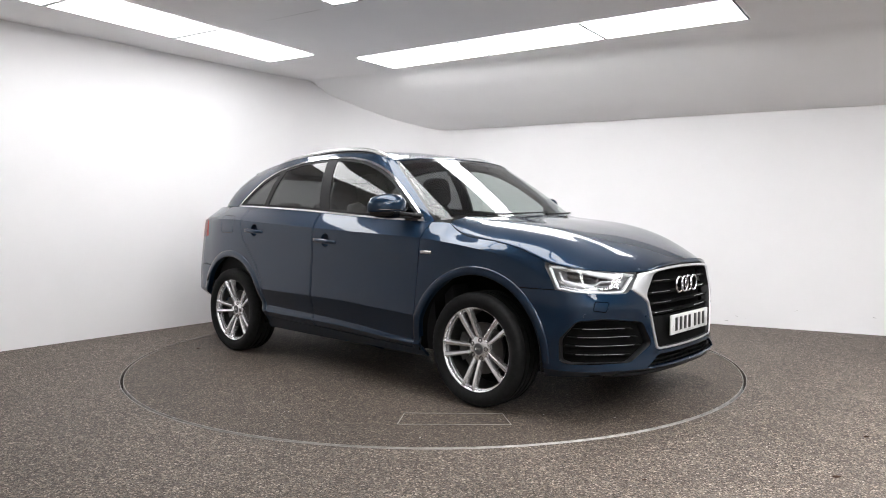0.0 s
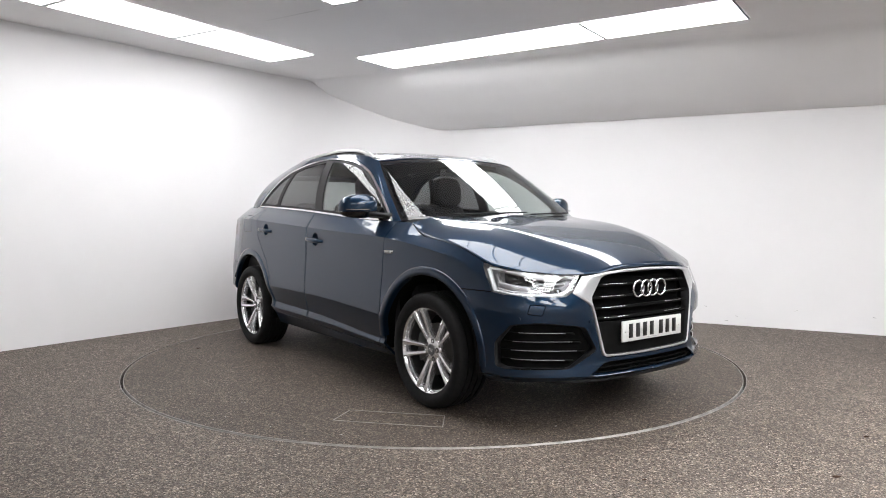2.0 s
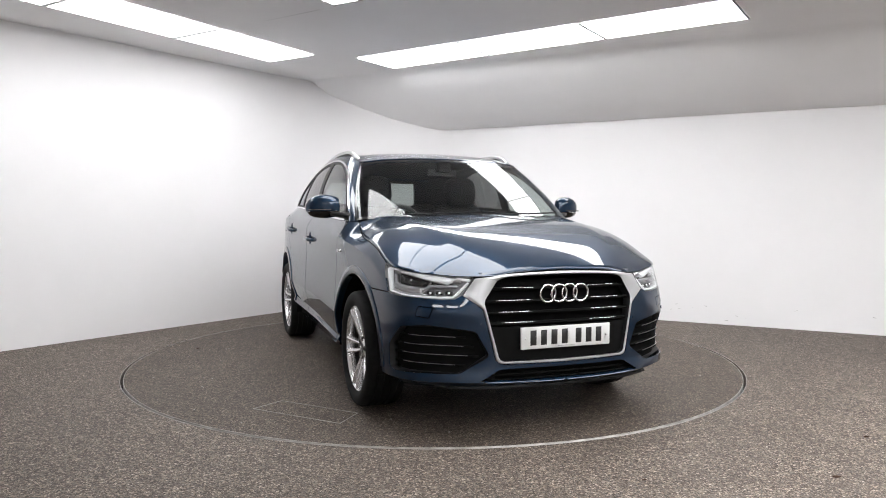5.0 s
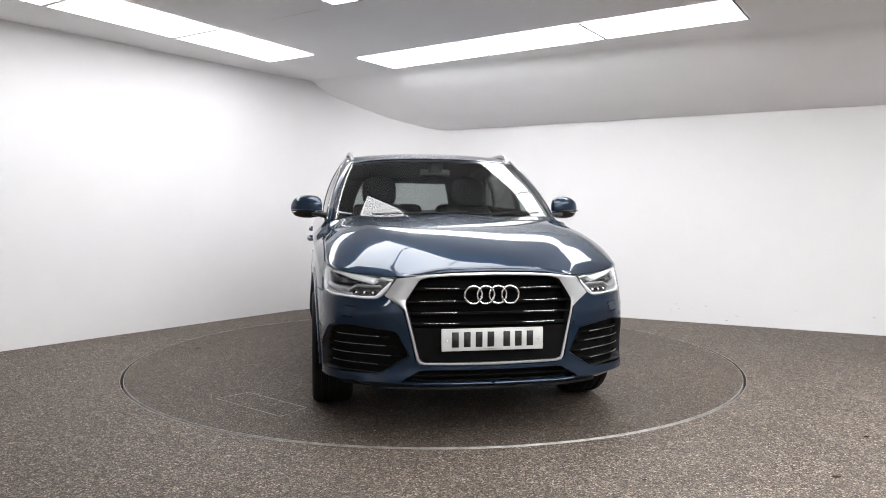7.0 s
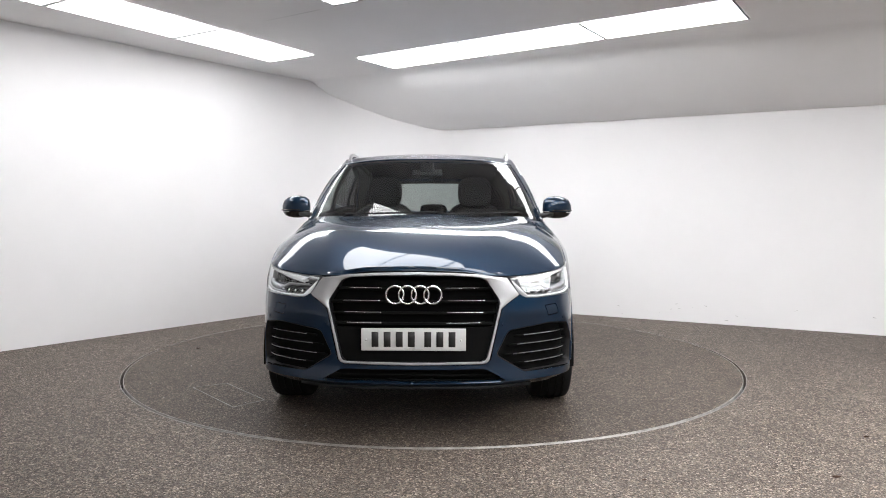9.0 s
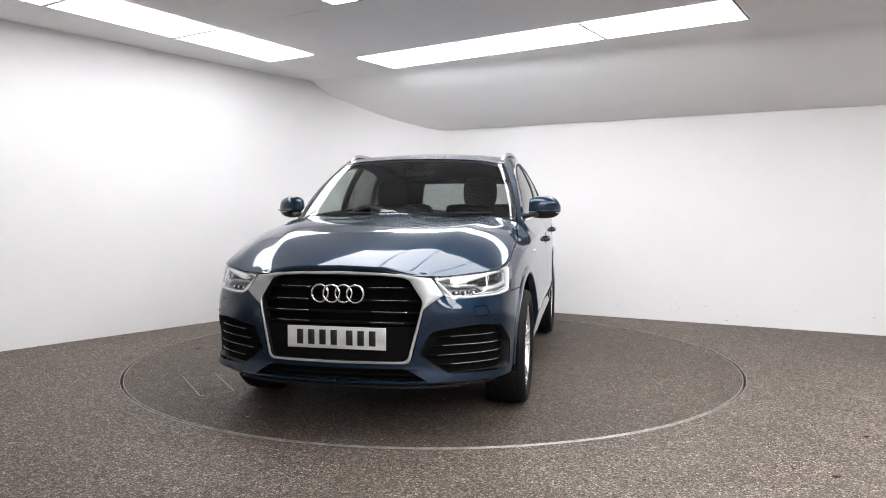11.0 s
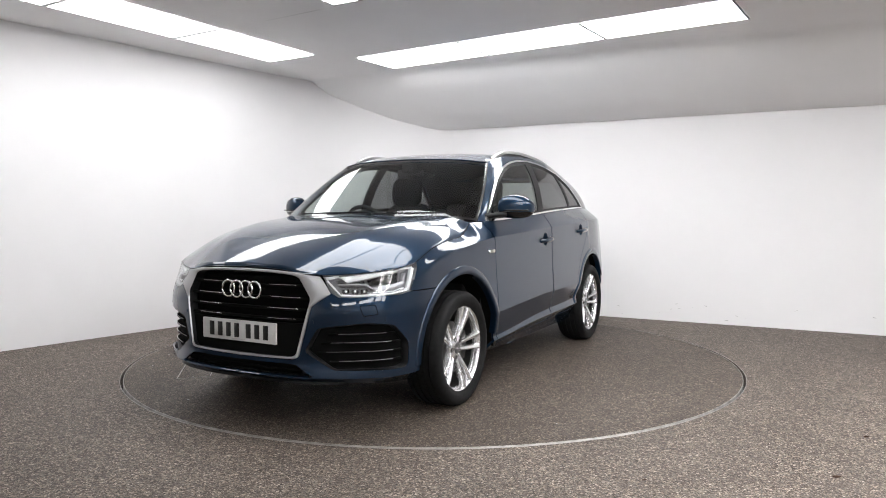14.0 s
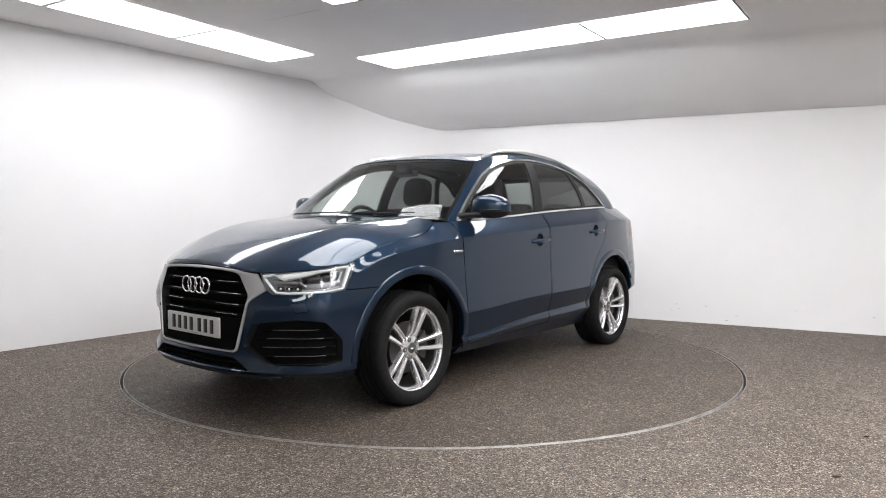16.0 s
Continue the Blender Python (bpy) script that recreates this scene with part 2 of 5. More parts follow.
def lights():
    az_u = math.degrees(math.atan2(U_AX.y, U_AX.x))
    d, n = Vector((0.539, 0.842, 0)), Vector((0.842, -0.539, 0))
    az_l = math.degrees(math.atan2(d.y, d.x))
    p0, q0, c0 = Vector((-0.62, 1.88, 0)), Vector((-1.445, 1.664, 0)), Vector((-0.754, -0.219, 0))
    e0, b0 = Vector((3.55, -1.35, 0)), Vector((1.15, -5.5, 0))
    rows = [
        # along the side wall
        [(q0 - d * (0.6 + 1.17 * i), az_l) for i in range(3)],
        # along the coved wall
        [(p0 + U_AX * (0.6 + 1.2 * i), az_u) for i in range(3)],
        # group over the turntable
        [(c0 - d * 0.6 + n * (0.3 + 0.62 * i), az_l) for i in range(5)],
        # unseen fill panels added at the open end of the room: two rows beside the turntable, one behind the camera,
        # one along the far wall
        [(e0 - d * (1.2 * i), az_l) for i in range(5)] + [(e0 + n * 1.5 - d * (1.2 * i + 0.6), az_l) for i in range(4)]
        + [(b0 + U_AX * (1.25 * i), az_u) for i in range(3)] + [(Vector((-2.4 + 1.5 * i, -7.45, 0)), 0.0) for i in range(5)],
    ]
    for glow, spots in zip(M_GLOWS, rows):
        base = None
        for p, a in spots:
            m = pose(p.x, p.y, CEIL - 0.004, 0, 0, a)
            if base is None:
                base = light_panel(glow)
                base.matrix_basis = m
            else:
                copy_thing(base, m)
    # thin crack in the ceiling paint
    bm = bmesh.new()
    a, b = Vector((-1.385, 0.267, CEIL - 0.002)), Vector((-0.893, -0.067, CEIL - 0.002))
    w = (b - a).cross(Vector((0, 0, 1))).normalized() * 0.0025
    bm.faces.new([bm.verts.new(v) for v in (a - w * 0.3, b - w, b + w, a + w * 0.3)])
    tagged(put("ceiling_seam", bm, M_SCUFF), "thin grey crack line in ceiling paint", "crack", kind="structure")


DISC_C = Vector((0.004, 0.093, 0))
DISC_R = 2.3247


def disc_point(r, a, z):
    return DISC_C + Vector((r * math.cos(a), r * math.sin(a), z))


def ring(bm, r0, r1, z0, z1, seg=192, centre=Vector((0, 0, 0))):
    """A flat hoop with a square section."""
    rows = []
    for k in range(seg):
        a = 2 * math.pi * k / seg
        c, s = math.cos(a), math.sin(a)
        rows.append([bm.verts.new(centre + Vector((r * c, r * s, z))) for r, z in ((r0, z0), (r1, z0), (r1, z1), (r0, z1))])
    for k in range(seg):
        a, b = rows[k], rows[(k + 1) % seg]
        for i in range(4):
            bm.faces.new((a[i], a[(i + 1) % 4], b[(i + 1) % 4], b[i]))
    bmesh.ops.recalc_face_normals(bm, faces=bm.faces)


def floor():
    bm = bmesh.new()
    seg = 192
    hole = DISC_R + 0.012
    rows = []
    for r in (hole, 2.6, 3.2, 4.5, 12.0):
        rows.append([bm.verts.new(disc_point(r, 2 * math.pi * k / seg, 0)) for k in range(seg)])
    rows.insert(0, [bm.verts.new(disc_point(hole, 2 * math.pi * k / seg, -0.08)) for k in range(seg)])
    for a, b in zip(rows, rows[1:]):
        for k in range(seg):
            bm.faces.new((a[k], b[k], b[(k + 1) % seg], a[(k + 1) % seg]))
    bmesh.ops.recalc_face_normals(bm, faces=bm.faces)
    sharp(bm, 40)
    tagged(put("floor", bm, M_FLOOR), "brown-grey speckled stone chip resin floor", "floor", kind="structure")
    bm = bmesh.new()
    bmesh.ops.create_circle(bm, cap_ends=True, segments=96, radius=2.42, matrix=Matrix.Translation(DISC_C + Vector((0, 0, -0.085))))
    tagged(put("turntable_pit", bm, M_PIT), "dark pit under the turntable rim", "pit", kind="structure")
    bm = bmesh.new()
    ring(bm, hole + 0.0005, hole + 0.005, -0.02, 0.0015, centre=DISC_C)
    tagged(put("floor_trim", bm, M_STEEL), "thin worn steel edging round the turntable pit", "edging", kind="structure")
    rnd = random.Random(2)
    for x, y, s in ((2.234, -2.064, 0.018), (1.762, -2.624, 0.02), (0.909, -2.653, 0.012), (1.5, -2.2, 0.006), (-2.0, 0.35, 0.02), (-1.98, 0.6, 0.012), (1.1, -2.3, 0.006)):
        bm = bmesh.new()
        bmesh.ops.create_icosphere(bm, subdivisions=1, radius=s, matrix=Matrix.Translation((x, y, s * 0.18)) @ Matrix.Diagonal((1, 0.5, 0.18, 1)))
        for v in bm.verts:
            v.co += Vector([rnd.uniform(-0.2, 0.2) * s for _ in range(2)] + [0])
        tagged(put("debris", bm, M_LEAF), "small dark brown bit of dry debris on the floor", "debris", "floor debris")


def turntable():
    e = empty("turntable")
    bm = bmesh.new()
    seg = 192
    rows = [[bm.verts.new((r * math.cos(2 * math.pi * k / seg), r * math.sin(2 * math.pi * k / seg), z)) for k in range(seg)]
            for r, z in ((DISC_R - 0.0105, -0.07), (DISC_R - 0.0105, 0.0), (1.9, 0), (1.2, 0), (0.5, 0))]
    for a, b in zip(rows, rows[1:]):
        for k in range(seg):
            bm.faces.new((a[k], a[(k + 1) % seg], b[(k + 1) % seg], b[k]))
    bm.faces.new(rows[-1])
    bmesh.ops.recalc_face_normals(bm, faces=bm.faces)
    sharp(bm, 40)
    part("deck", bm, M_DISC, e)
    bm = bmesh.new()
    ring(bm, DISC_R - 0.010, DISC_R - 0.005, -0.05, 0.002)
    part("rim", bm, M_STEEL, e, "thin worn steel rim")
    # hatch let into the deck, edged with thin metal strips; corners in the deck's own axes
    cs = [Vector((1.378, 1.020, 0.0)), Vector((1.008, 1.445, 0)), Vector((1.150, 1.612, 0)), Vector((1.560, 1.145, 0))]
    for i in range(4):
        a, b = cs[i], cs[(i + 1) % 4]
        d = (b - a).normalized()
        w = Vector((-d.y, d.x, 0)) * 0.0028
        bm = bmesh.new()
        prism(bm, [(0, -1), (1, -1), (1, 1), (0, 1)], lambda s, t, h, a=a, b=b, w=w: a.lerp(b, s) + w * t + Vector((0, 0, h)), 0.002)
        part("hatch_trim", bm, M_STEEL, e, "thin bright metal hatch edging", smooth=False)
    rnd = random.Random(9)
    for i in range(26):
        r, a = DISC_R * rnd.uniform(0.55, 0.97), rnd.uniform(0, 6.28)
        s = rnd.uniform(0.002, 0.006)
        bm = bmesh.new()
        bmesh.ops.create_icosphere(bm, subdivisions=1, radius=s, matrix=Matrix.Translation((r * math.cos(a), r * math.sin(a), s * 0.3)) @ Matrix.Diagonal((1.4, 0.8, 0.3, 1)))
        part("chip", bm, M_CHIP, e, "pale loose stone chip")
    return tagged(e, "round turntable with speckled stone chip deck, flush in floor", "turntable")


room()
lights()
floor()
TABLE = turntable()


# ---------------------------------------------------------------- the car: materials
PAINT = (0.0074, 0.0215, 0.0460)
M_PAINT = mat("blue_metallic_paint", PAINT, 0.34, 0.6, coat=1.0, coat_rough=0.015, spec=0.0)
vary(M_PAINT, 900, 0.16, PAINT)
M_TRIM = mat("black_satin_plastic", (0.010, 0.010, 0.011), 0.5, spec=0.3)
M_GLOSS = mat("gloss_black_plastic", (0.006, 0.006, 0.007), 0.12, coat=0.3)
M_INNER = mat("cabin_trim_dark", (0.016, 0.016, 0.0175), 0.8, spec=0.25)
M_CLOTH = mat("seat_cloth_black", (0.010, 0.010, 0.0112), 0.9, spec=0.15)
vary(M_CLOTH, 300, 0.35, (0.010, 0.010, 0.0112))
M_CHROME = mat("bright_chrome", (0.82, 0.82, 0.83), 0.10, 1.0)
M_ALU = mat("satin_aluminium", (0.50, 0.50, 0.51), 0.28, 1.0)
M_SILVER = mat("silver_painted_frame", (0.52, 0.525, 0.535), 0.36, 0.55, coat=0.3)
M_ALLOY = mat("silver_alloy", (0.84, 0.84, 0.85), 0.22, 0.8, coat=0.5, coat_rough=0.05)
M_RUBBER = mat("tyre_rubber", (0.008, 0.008, 0.0083), 0.7, spec=0.22)
vary(M_RUBBER, 40, 0.3, (0.008, 0.008, 0.0083))
M_BARREL = mat("dark_barrel_grey", (0.05, 0.049, 0.048), 0.5, 0.6)
M_GREY = mat("hub_cap_grey", (0.11, 0.11, 0.115), 0.35, 0.6)
M_DISC_IRON = mat("brake_disc_iron", (0.07, 0.066, 0.064), 0.5, 0.8)
M_LAMP_IN = mat("lamp_reflector", (0.48, 0.48, 0.50), 0.38, 0.7)
M_LAMP_DARK = mat("lamp_bezel_grey", (0.30, 0.30, 0.31), 0.3, 0.5)
M_DRL = mat("lamp_light_guide", (0.86, 0.87, 0.88), 0.25, emit=0.22)
M_RED = mat("tail_lamp_red", (0.22, 0.008, 0.008), 0.18, spec=0.3)
M_PLATE = mat("plate_white", (0.64, 0.64, 0.635), 0.35, coat=0.3)
M_INK = mat("plate_black", (0.012, 0.012, 0.012), 0.4)
M_SOIL = mat("underbody_black", (0.006, 0.006, 0.006), 0.9, spec=0.08)


def glass(name, tint, rough=0.0):
    """Thin pane: clear tinted body with a mirror skin that grows at grazing angles."""
    m = bpy.data.materials.new(name)
    m.use_nodes = True
    n, l = m.node_tree.nodes, m.node_tree.links
    n.clear()
    out = n.new("ShaderNodeOutputMaterial")
    tr = n.new("ShaderNodeBsdfTransparent")
    tr.inputs[0].default_value = (*tint, 1)
    gl = n.new("ShaderNodeBsdfGlossy")
    gl.inputs["Roughness"].default_value = rough
    lw = n.new("ShaderNodeLayerWeight")
    pw = n.new("ShaderNodeMath")
    pw.operation, pw.inputs[1].default_value = "POWER", 4.5
    ad = n.new("ShaderNodeMath")
    ad.operation, ad.inputs[1].default_value, ad.inputs[2].default_value = "MULTIPLY_ADD", 0.90, 0.08
    mx = n.new("ShaderNodeMixShader")
    l.new(lw.outputs["Facing"], pw.inputs[0])
    l.new(pw.outputs[0], ad.inputs[0])
    l.new(ad.outputs[0], mx.inputs[0])
    l.new(tr.outputs[0], mx.inputs[1])
    l.new(gl.outputs[0], mx.inputs[2])
    l.new(mx.outputs[0], out.inputs[0])
    return m


M_GLASS = glass("windscreen_glass", (0.78, 0.83, 0.81))
M_SIDEGLASS = glass("side_glass", (0.66, 0.71, 0.69))
M_DARKGLASS = glass("privacy_glass", (0.20, 0.205, 0.205))
M_REARGLASS = glass("rear_glass", (0.40, 0.43, 0.42))
M_LENS = glass("lamp_lens", (0.93, 0.94, 0.95))

# ---------------------------------------------------------------- the car: body surfaces
# x to the car's right, y forward, z up; the origin on the ground midway between the axles
plan_x = spline([0, 0.21, 0.405, 0.56, 0.70, 0.805, 0.862, 0.888, 0.902, 0.910, 0.915, 0.914, 0.905, 0.872, 0.79, 0.55, 0.25, 0])
plan_y = spline([2.245, 2.24, 2.213, 2.152, 2.068, 1.965, 1.81, 1.56, 1.30, 0.85, 0.0, -0.85, -1.30, -1.68, -1.97, -2.10, -2.14, -2.15])


ROW_Z = [
    curve([(0, 0.262), (3, 0.262), (5, 0.25), (7, 0.235), (9, 0.235), (11.5, 0.25), (12.4, 0.33), (13, 0.42), (17, 0.42)]),
    curve([(0, 0.29), (3, 0.295), (5, 0.295), (7, 0.30), (9, 0.318), (10, 0.362), (11, 0.380), (12.4, 0.43), (13, 0.475), (17, 0.475)]),
    curve([(0, 0.36), (3, 0.36), (5, 0.36), (7, 0.352), (9, 0.345), (10, 0.402), (11, 0.432), (12.4, 0.50), (13, 0.54), (17, 0.54)]),
    curve([(0, 0.46), (3, 0.46), (5, 0.46), (7, 0.49), (9, 0.507), (10, 0.546), (11, 0.556), (12, 0.59), (13, 0.64), (17, 0.64)]),
    curve([(0, 0.63), (3, 0.645), (5, 0.645), (7, 0.70), (9, 0.77), (11, 0.83), (13, 0.85), (17, 0.85)]),
    curve([(0, 0.77), (3, 0.735), (5, 0.74), (6, 0.79), (7, 0.895), (8, 0.945), (9, 0.996), (10, 1.034), (11, 1.074), (12, 1.096), (13, 1.10), (14, 1.08), (17, 1.05)]),
    curve([(0, 0.858), (1.2, 0.852), (2, 0.832), (3, 0.826), (4, 0.834), (5, 0.848), (6, 0.872), (7, 0.957), (7.6, 0.985), (8.3, 1.010), (8.55, 1.045), (8.72, 1.092),
           (9, 1.095), (10, 1.139), (11, 1.184), (12, 1.201), (13, 1.20), (14, 1.16), (17, 1.12)]),
]
ROW_IN = [
    curve([(0, 0.05), (3, 0.05), (5, 0.08), (7, 0.09), (8, 0.09), (9, 0.092), (11, 0.092), (12, 0.08), (14, 0.06), (17, 0.05)]),
    curve([(0, 0.0), (3, 0.0), (5, 0.0), (7, 0.014), (9, 0.013), (11, 0.013), (12, 0.008), (14, 0.0), (17, 0.0)]),
    curve([(0, 0.014), (3, 0.012), (5, 0.0), (7, 0.012), (9, 0.024), (11, 0.026), (12, 0.014), (14, 0.0), (17, 0.0)]),
    curve([(0, 0.02), (3, 0.016), (5, 0.0), (7, 0.002), (8.2, -0.006), (9, -0.009), (11, -0.009), (12, -0.002), (13, 0.0), (17, 0.0)]),
    curve([(0, 0.036), (2.3, 0.024), (3.2, 0.008), (5, 0.004), (7, 0.003), (9, 0.004), (12, 0.003), (14, 0.02), (17, 0.03)]),
    curve([(0, 0.052), (2.3, 0.038), (3.2, 0.031), (5, 0.022), (6, 0.015), (7, 0.014), (8, 0.012), (9, 0.008), (12, 0.014), (14, 0.05), (17, 0.07)]),
    curve([(0, 0.075), (2, 0.048), (3, 0.062), (4, 0.066), (5, 0.052), (6, 0.034), (7, 0.050), (8, 0.070), (8.55, 0.10), (8.72, 0.112), (9, 0.085), (10, 0.082), (11, 0.098),
           (12, 0.112), (13, 0.14), (14, 0.17), (17, 0.20)]),
]
AXLES = ((1.302, 0.338), (-1.302, 0.338))


def smooth01(t):
    t = min(max(t, 0.0), 1.0)
    return t * t * (3 - 2 * t)


def lower_point(u, v):
    """The side of the body: u runs round from the nose to the tail, v up its seven feature lines."""
    e = 0.01
    x, y = plan_x(u), plan_y(u)
    dx, dy = plan_x(u + e) - plan_x(u - e), plan_y(u + e) - plan_y(u - e)
    ln = math.hypot(dx, dy) or 1
    nx, ny = -dy / ln, dx / ln
    if u < 0.02 or u > 16.98:
        nx, ny = 0.0, (1.0 if u < 1 else -1.0)
    zs = [r(u) for r in ROW_Z]
    offs = [r(u) for r in ROW_IN]
    i = min(int(v), 5)
    s = v - i
    lin_z, lin_o = zs[i] + (zs[i + 1] - zs[i]) * s, offs[i] + (offs[i + 1] - offs[i]) * s
    cz, co = spline(zs)(v), spline(offs)(v)
    k = 0.25
    z, o = lin_z + (cz - lin_z) * k, lin_o + (co - lin_o) * k
    px, py = x - nx * o, y - ny * o
    return Vector((max(px, 0.0), py, z))


def lower_shell():
    us = []
    for a, b, n in ((0, 3, 36), (3, 6, 46), (6, 8.9, 74), (8.9, 11.2, 64), (11.2, 13.4, 60), (13.4, 17, 34)):
        us += list(np.linspace(a, b, n, endpoint=False))
    us.append(17.0)
    vs = []
    for i, n in enumerate((3, 4, 5, 8, 9, 7)):
        vs += list(np.linspace(i, i + 1, n, endpoint=False))
    vs.append(6.0)
    bm = bmesh.new()
    table, _ = grid(bm, [[lower_point(u, v) for v in vs] for u in us])
    # crisp feature lines: chin, sill, door crease, shoulder
    for v, u0, u1 in ((1.0, 0.0, 12.2), (2.0, 7.9, 12.0), (3.0, 7.9, 12.0), (5.0, 7.4, 12.6)):
        j = min(range(len(vs)), key=lambda k: abs(vs[k] - v))
        for i in range(len(us) - 1):
            if u0 <= us[i] <= u1:
                e = bm.edges.get((table[i][j], table[i + 1][j]))
                if e:
                    e.smooth = False
    bmesh.ops.recalc_face_normals(bm, faces=bm.faces)
    if sum(f.normal.x for f in bm.faces) < 0:
        bmesh.ops.reverse_faces(bm, faces=bm.faces)
    return bm


# views in which outlines are drawn: two axes each
SIDE = (Vector((0, 1, 0)), Vector((0, 0, 1)))
FRONT = (Vector((1, 0, 0)), Vector((0, 0, 1)))
DIAG = (Vector((0.7071, -0.7071, 0)), Vector((0, 0, 1)))
PLAN = (Vector((1, 0, 0)), Vector((0, 1, 0)))


def flat(p, view):
    return p.dot(view[0]), p.dot(view[1])


def inside(p, poly):
    x, y = p
    hit = False
    j = len(poly) - 1
    for i in range(len(poly)):
        xi, yi = poly[i]
        xj, yj = poly[j]
        if (yi > y) != (yj > y) and x < (xj - xi) * (y - yi) / (yj - yi) + xi:
            hit = not hit
        j = i
    return hit


def inset(poly, d):
    """The outline moved inwards by d."""
    area = sum(a[0] * b[1] - b[0] * a[1] for a, b in zip(poly, poly[1:] + poly[:1]))
    sgn = 1 if area > 0 else -1
    out = []
    n = len(poly)
    for i in range(n):
        p0, p1, p2 = (Vector(poly[j % n]) for j in (i - 1, i, i + 1))
        a, b = (p1 - p0).normalized(), (p2 - p1).normalized()
        na, nb = Vector((-a.y, a.x)) * sgn, Vector((-b.y, b.x)) * sgn
        m = (na + nb)
        m = m / max(m.length_squared / 2, 0.35)
        out.append(tuple(p1 + m * d))
    return out


def rounded(poly, r, n=4):
    """An outline with its corners rounded off."""
    out = []
    k = len(poly)
    for i in range(k):
        p0, p1, p2 = (Vector(poly[j % k]) for j in (i - 1, i, i + 1))
        ra = min(r, (p0 - p1).length * 0.45)
        rb = min(r, (p2 - p1).length * 0.45)
        a, b = p1 + (p0 - p1).normalized() * ra, p1 + (p2 - p1).normalized() * rb
        for j in range(n + 1):
            t = j / n
            out.append(tuple(a * (1 - t) ** 2 + p1 * 2 * t * (1 - t) + b * t * t))
    return out


def score(bm, poly, view, accept=lambda c: True):
    """Cuts the mesh along an outline as seen in a view."""
    xs, ys = [p[0] for p in poly], [p[1] for p in poly]
    m = 0.04

    def bounds(f):
        q = [flat(v.co, view) for v in f.verts]
        return min(a[0] for a in q), max(a[0] for a in q), min(a[1] for a in q), max(a[1] for a in q)

    cand = {}
    for f in bm.faces:
        c = f.calc_center_median()
        a, b = flat(c, view)
        if min(xs) - m < a < max(xs) + m and min(ys) - m < b < max(ys) + m and accept(c):
            cand[f] = bounds(f)
    ax = view[0].cross(view[1])
    for (x0, y0), (x1, y1) in zip(poly, poly[1:] + poly[:1]):
        if math.hypot(x1 - x0, y1 - y0) < 1e-6:
            continue
        e = 1e-5
        lo_x, hi_x, lo_y, hi_y = min(x0, x1) - e, max(x0, x1) + e, min(y0, y1) - e, max(y0, y1) + e
        fs = [f for f, b in cand.items() if b[1] >= lo_x and b[0] <= hi_x and b[3] >= lo_y and b[2] <= hi_y]
        if not fs:
            continue
        co = view[0] * x0 + view[1] * y0
        no = (view[0] * (x1 - x0) + view[1] * (y1 - y0)).cross(ax).normalized()
        geom = set(fs)
        for f in fs:
            geom.update(f.edges)
            geom.update(f.verts)
        r = bmesh.ops.bisect_plane(bm, geom=list(geom), dist=1e-6, plane_co=co, plane_no=no)
        cand = {f: b for f, b in cand.items() if f.is_valid and f not in fs}
        for g in list(r["geom"]):
            if isinstance(g, bmesh.types.BMFace) and g.is_valid:
                cand[g] = bounds(g)
        for f in fs:
            if f.is_valid and f not in cand:
                cand[f] = bounds(f)


def mark(bm, layer, poly, view, value, accept=lambda c: True):
    for f in bm.faces:
        c = f.calc_center_median()
        if accept(c) and inside(flat(c, view), poly):
            f[layer] = value


def panel(bm, layer, poly, view, value, gap=0.0055, accept=lambda c: True):
    """Cuts out a panel with an open joint round it."""
    score(bm, poly, view, accept)
    inner = inset(poly, gap)
    score(bm, inner, view, accept)
    mark(bm, layer, poly, view, -1, accept)
    mark(bm, layer, inner, view, value, accept)


def take(bm, layer, value):
    """A copy of the faces that carry a mark."""
    c = bm.copy()
    la = c.faces.layers.int[layer.name]
    bmesh.ops.delete(c, geom=[f for f in c.faces if f[la] != value], context="FACES")
    return c


def thicken(bm, depth=0.016, inner_mat=1):
    """Gives a skin its edges and a lining: depth inwards along the normals."""
    bm.normal_update()
    outer = bm.faces[:]
    ns = {v: v.normal.copy() for v in bm.verts}
    low = {v: bm.verts.new(v.co - n * depth) for v, n in ns.items()}
    rim = [e for e in bm.edges if len(e.link_faces) == 1]
    for f in outer:
        g = bm.faces.new([low[v] for v in reversed(f.verts)])
        g.material_index = inner_mat
    for e in rim:
        lp = e.link_loops[0]
        a, b = lp.vert, lp.link_loop_next.vert
        bm.faces.new((b, a, low[a], low[b]))
        e.smooth = False
    for e in bm.edges:
        if len(e.link_faces) == 2 and e.calc_face_angle(0) > radians(50):
            e.smooth = False
    return bm


def skin(name, bm, parent, material=None, depth=0.016, label="", side=1):
    """A body panel on one side of the car."""
    if side < 0:
        b2 = mirrored(bm)
        bm.free()
        bm = b2
    thicken(bm, depth)
    return part(name, bm, [material or M_PAINT, M_TRIM], parent, label)


HEADLAMP = [(-1.175, 0.840), (-1.10, 0.90), (-0.80, 0.92), (-0.655, 0.90), (-0.648, 0.862), (-0.694, 0.737), (-0.76, 0.724), (-1.03, 0.712), (-1.085, 0.714), (-1.115, 0.732), (-1.172, 0.815)]
FOG = rounded([(-0.800, 0.570), (-0.712, 0.470), (-0.714, 0.345), (-0.76, 0.334), (-1.115, 0.336), (-1.256, 0.428), (-1.192, 0.553), (-1.14, 0.562), (-0.95, 0.583)], 0.022)
GRILLE = [(0, 0.95), (0.33, 0.95), (0.41, 0.90), (0.478, 0.84), (0.541, 0.730), (0.485, 0.692), (0.449, 0.660), (0.392, 0.405), (0.355, 0.383), (0, 0.380), (-0.1, 0.38), (-0.1, 0.95)]
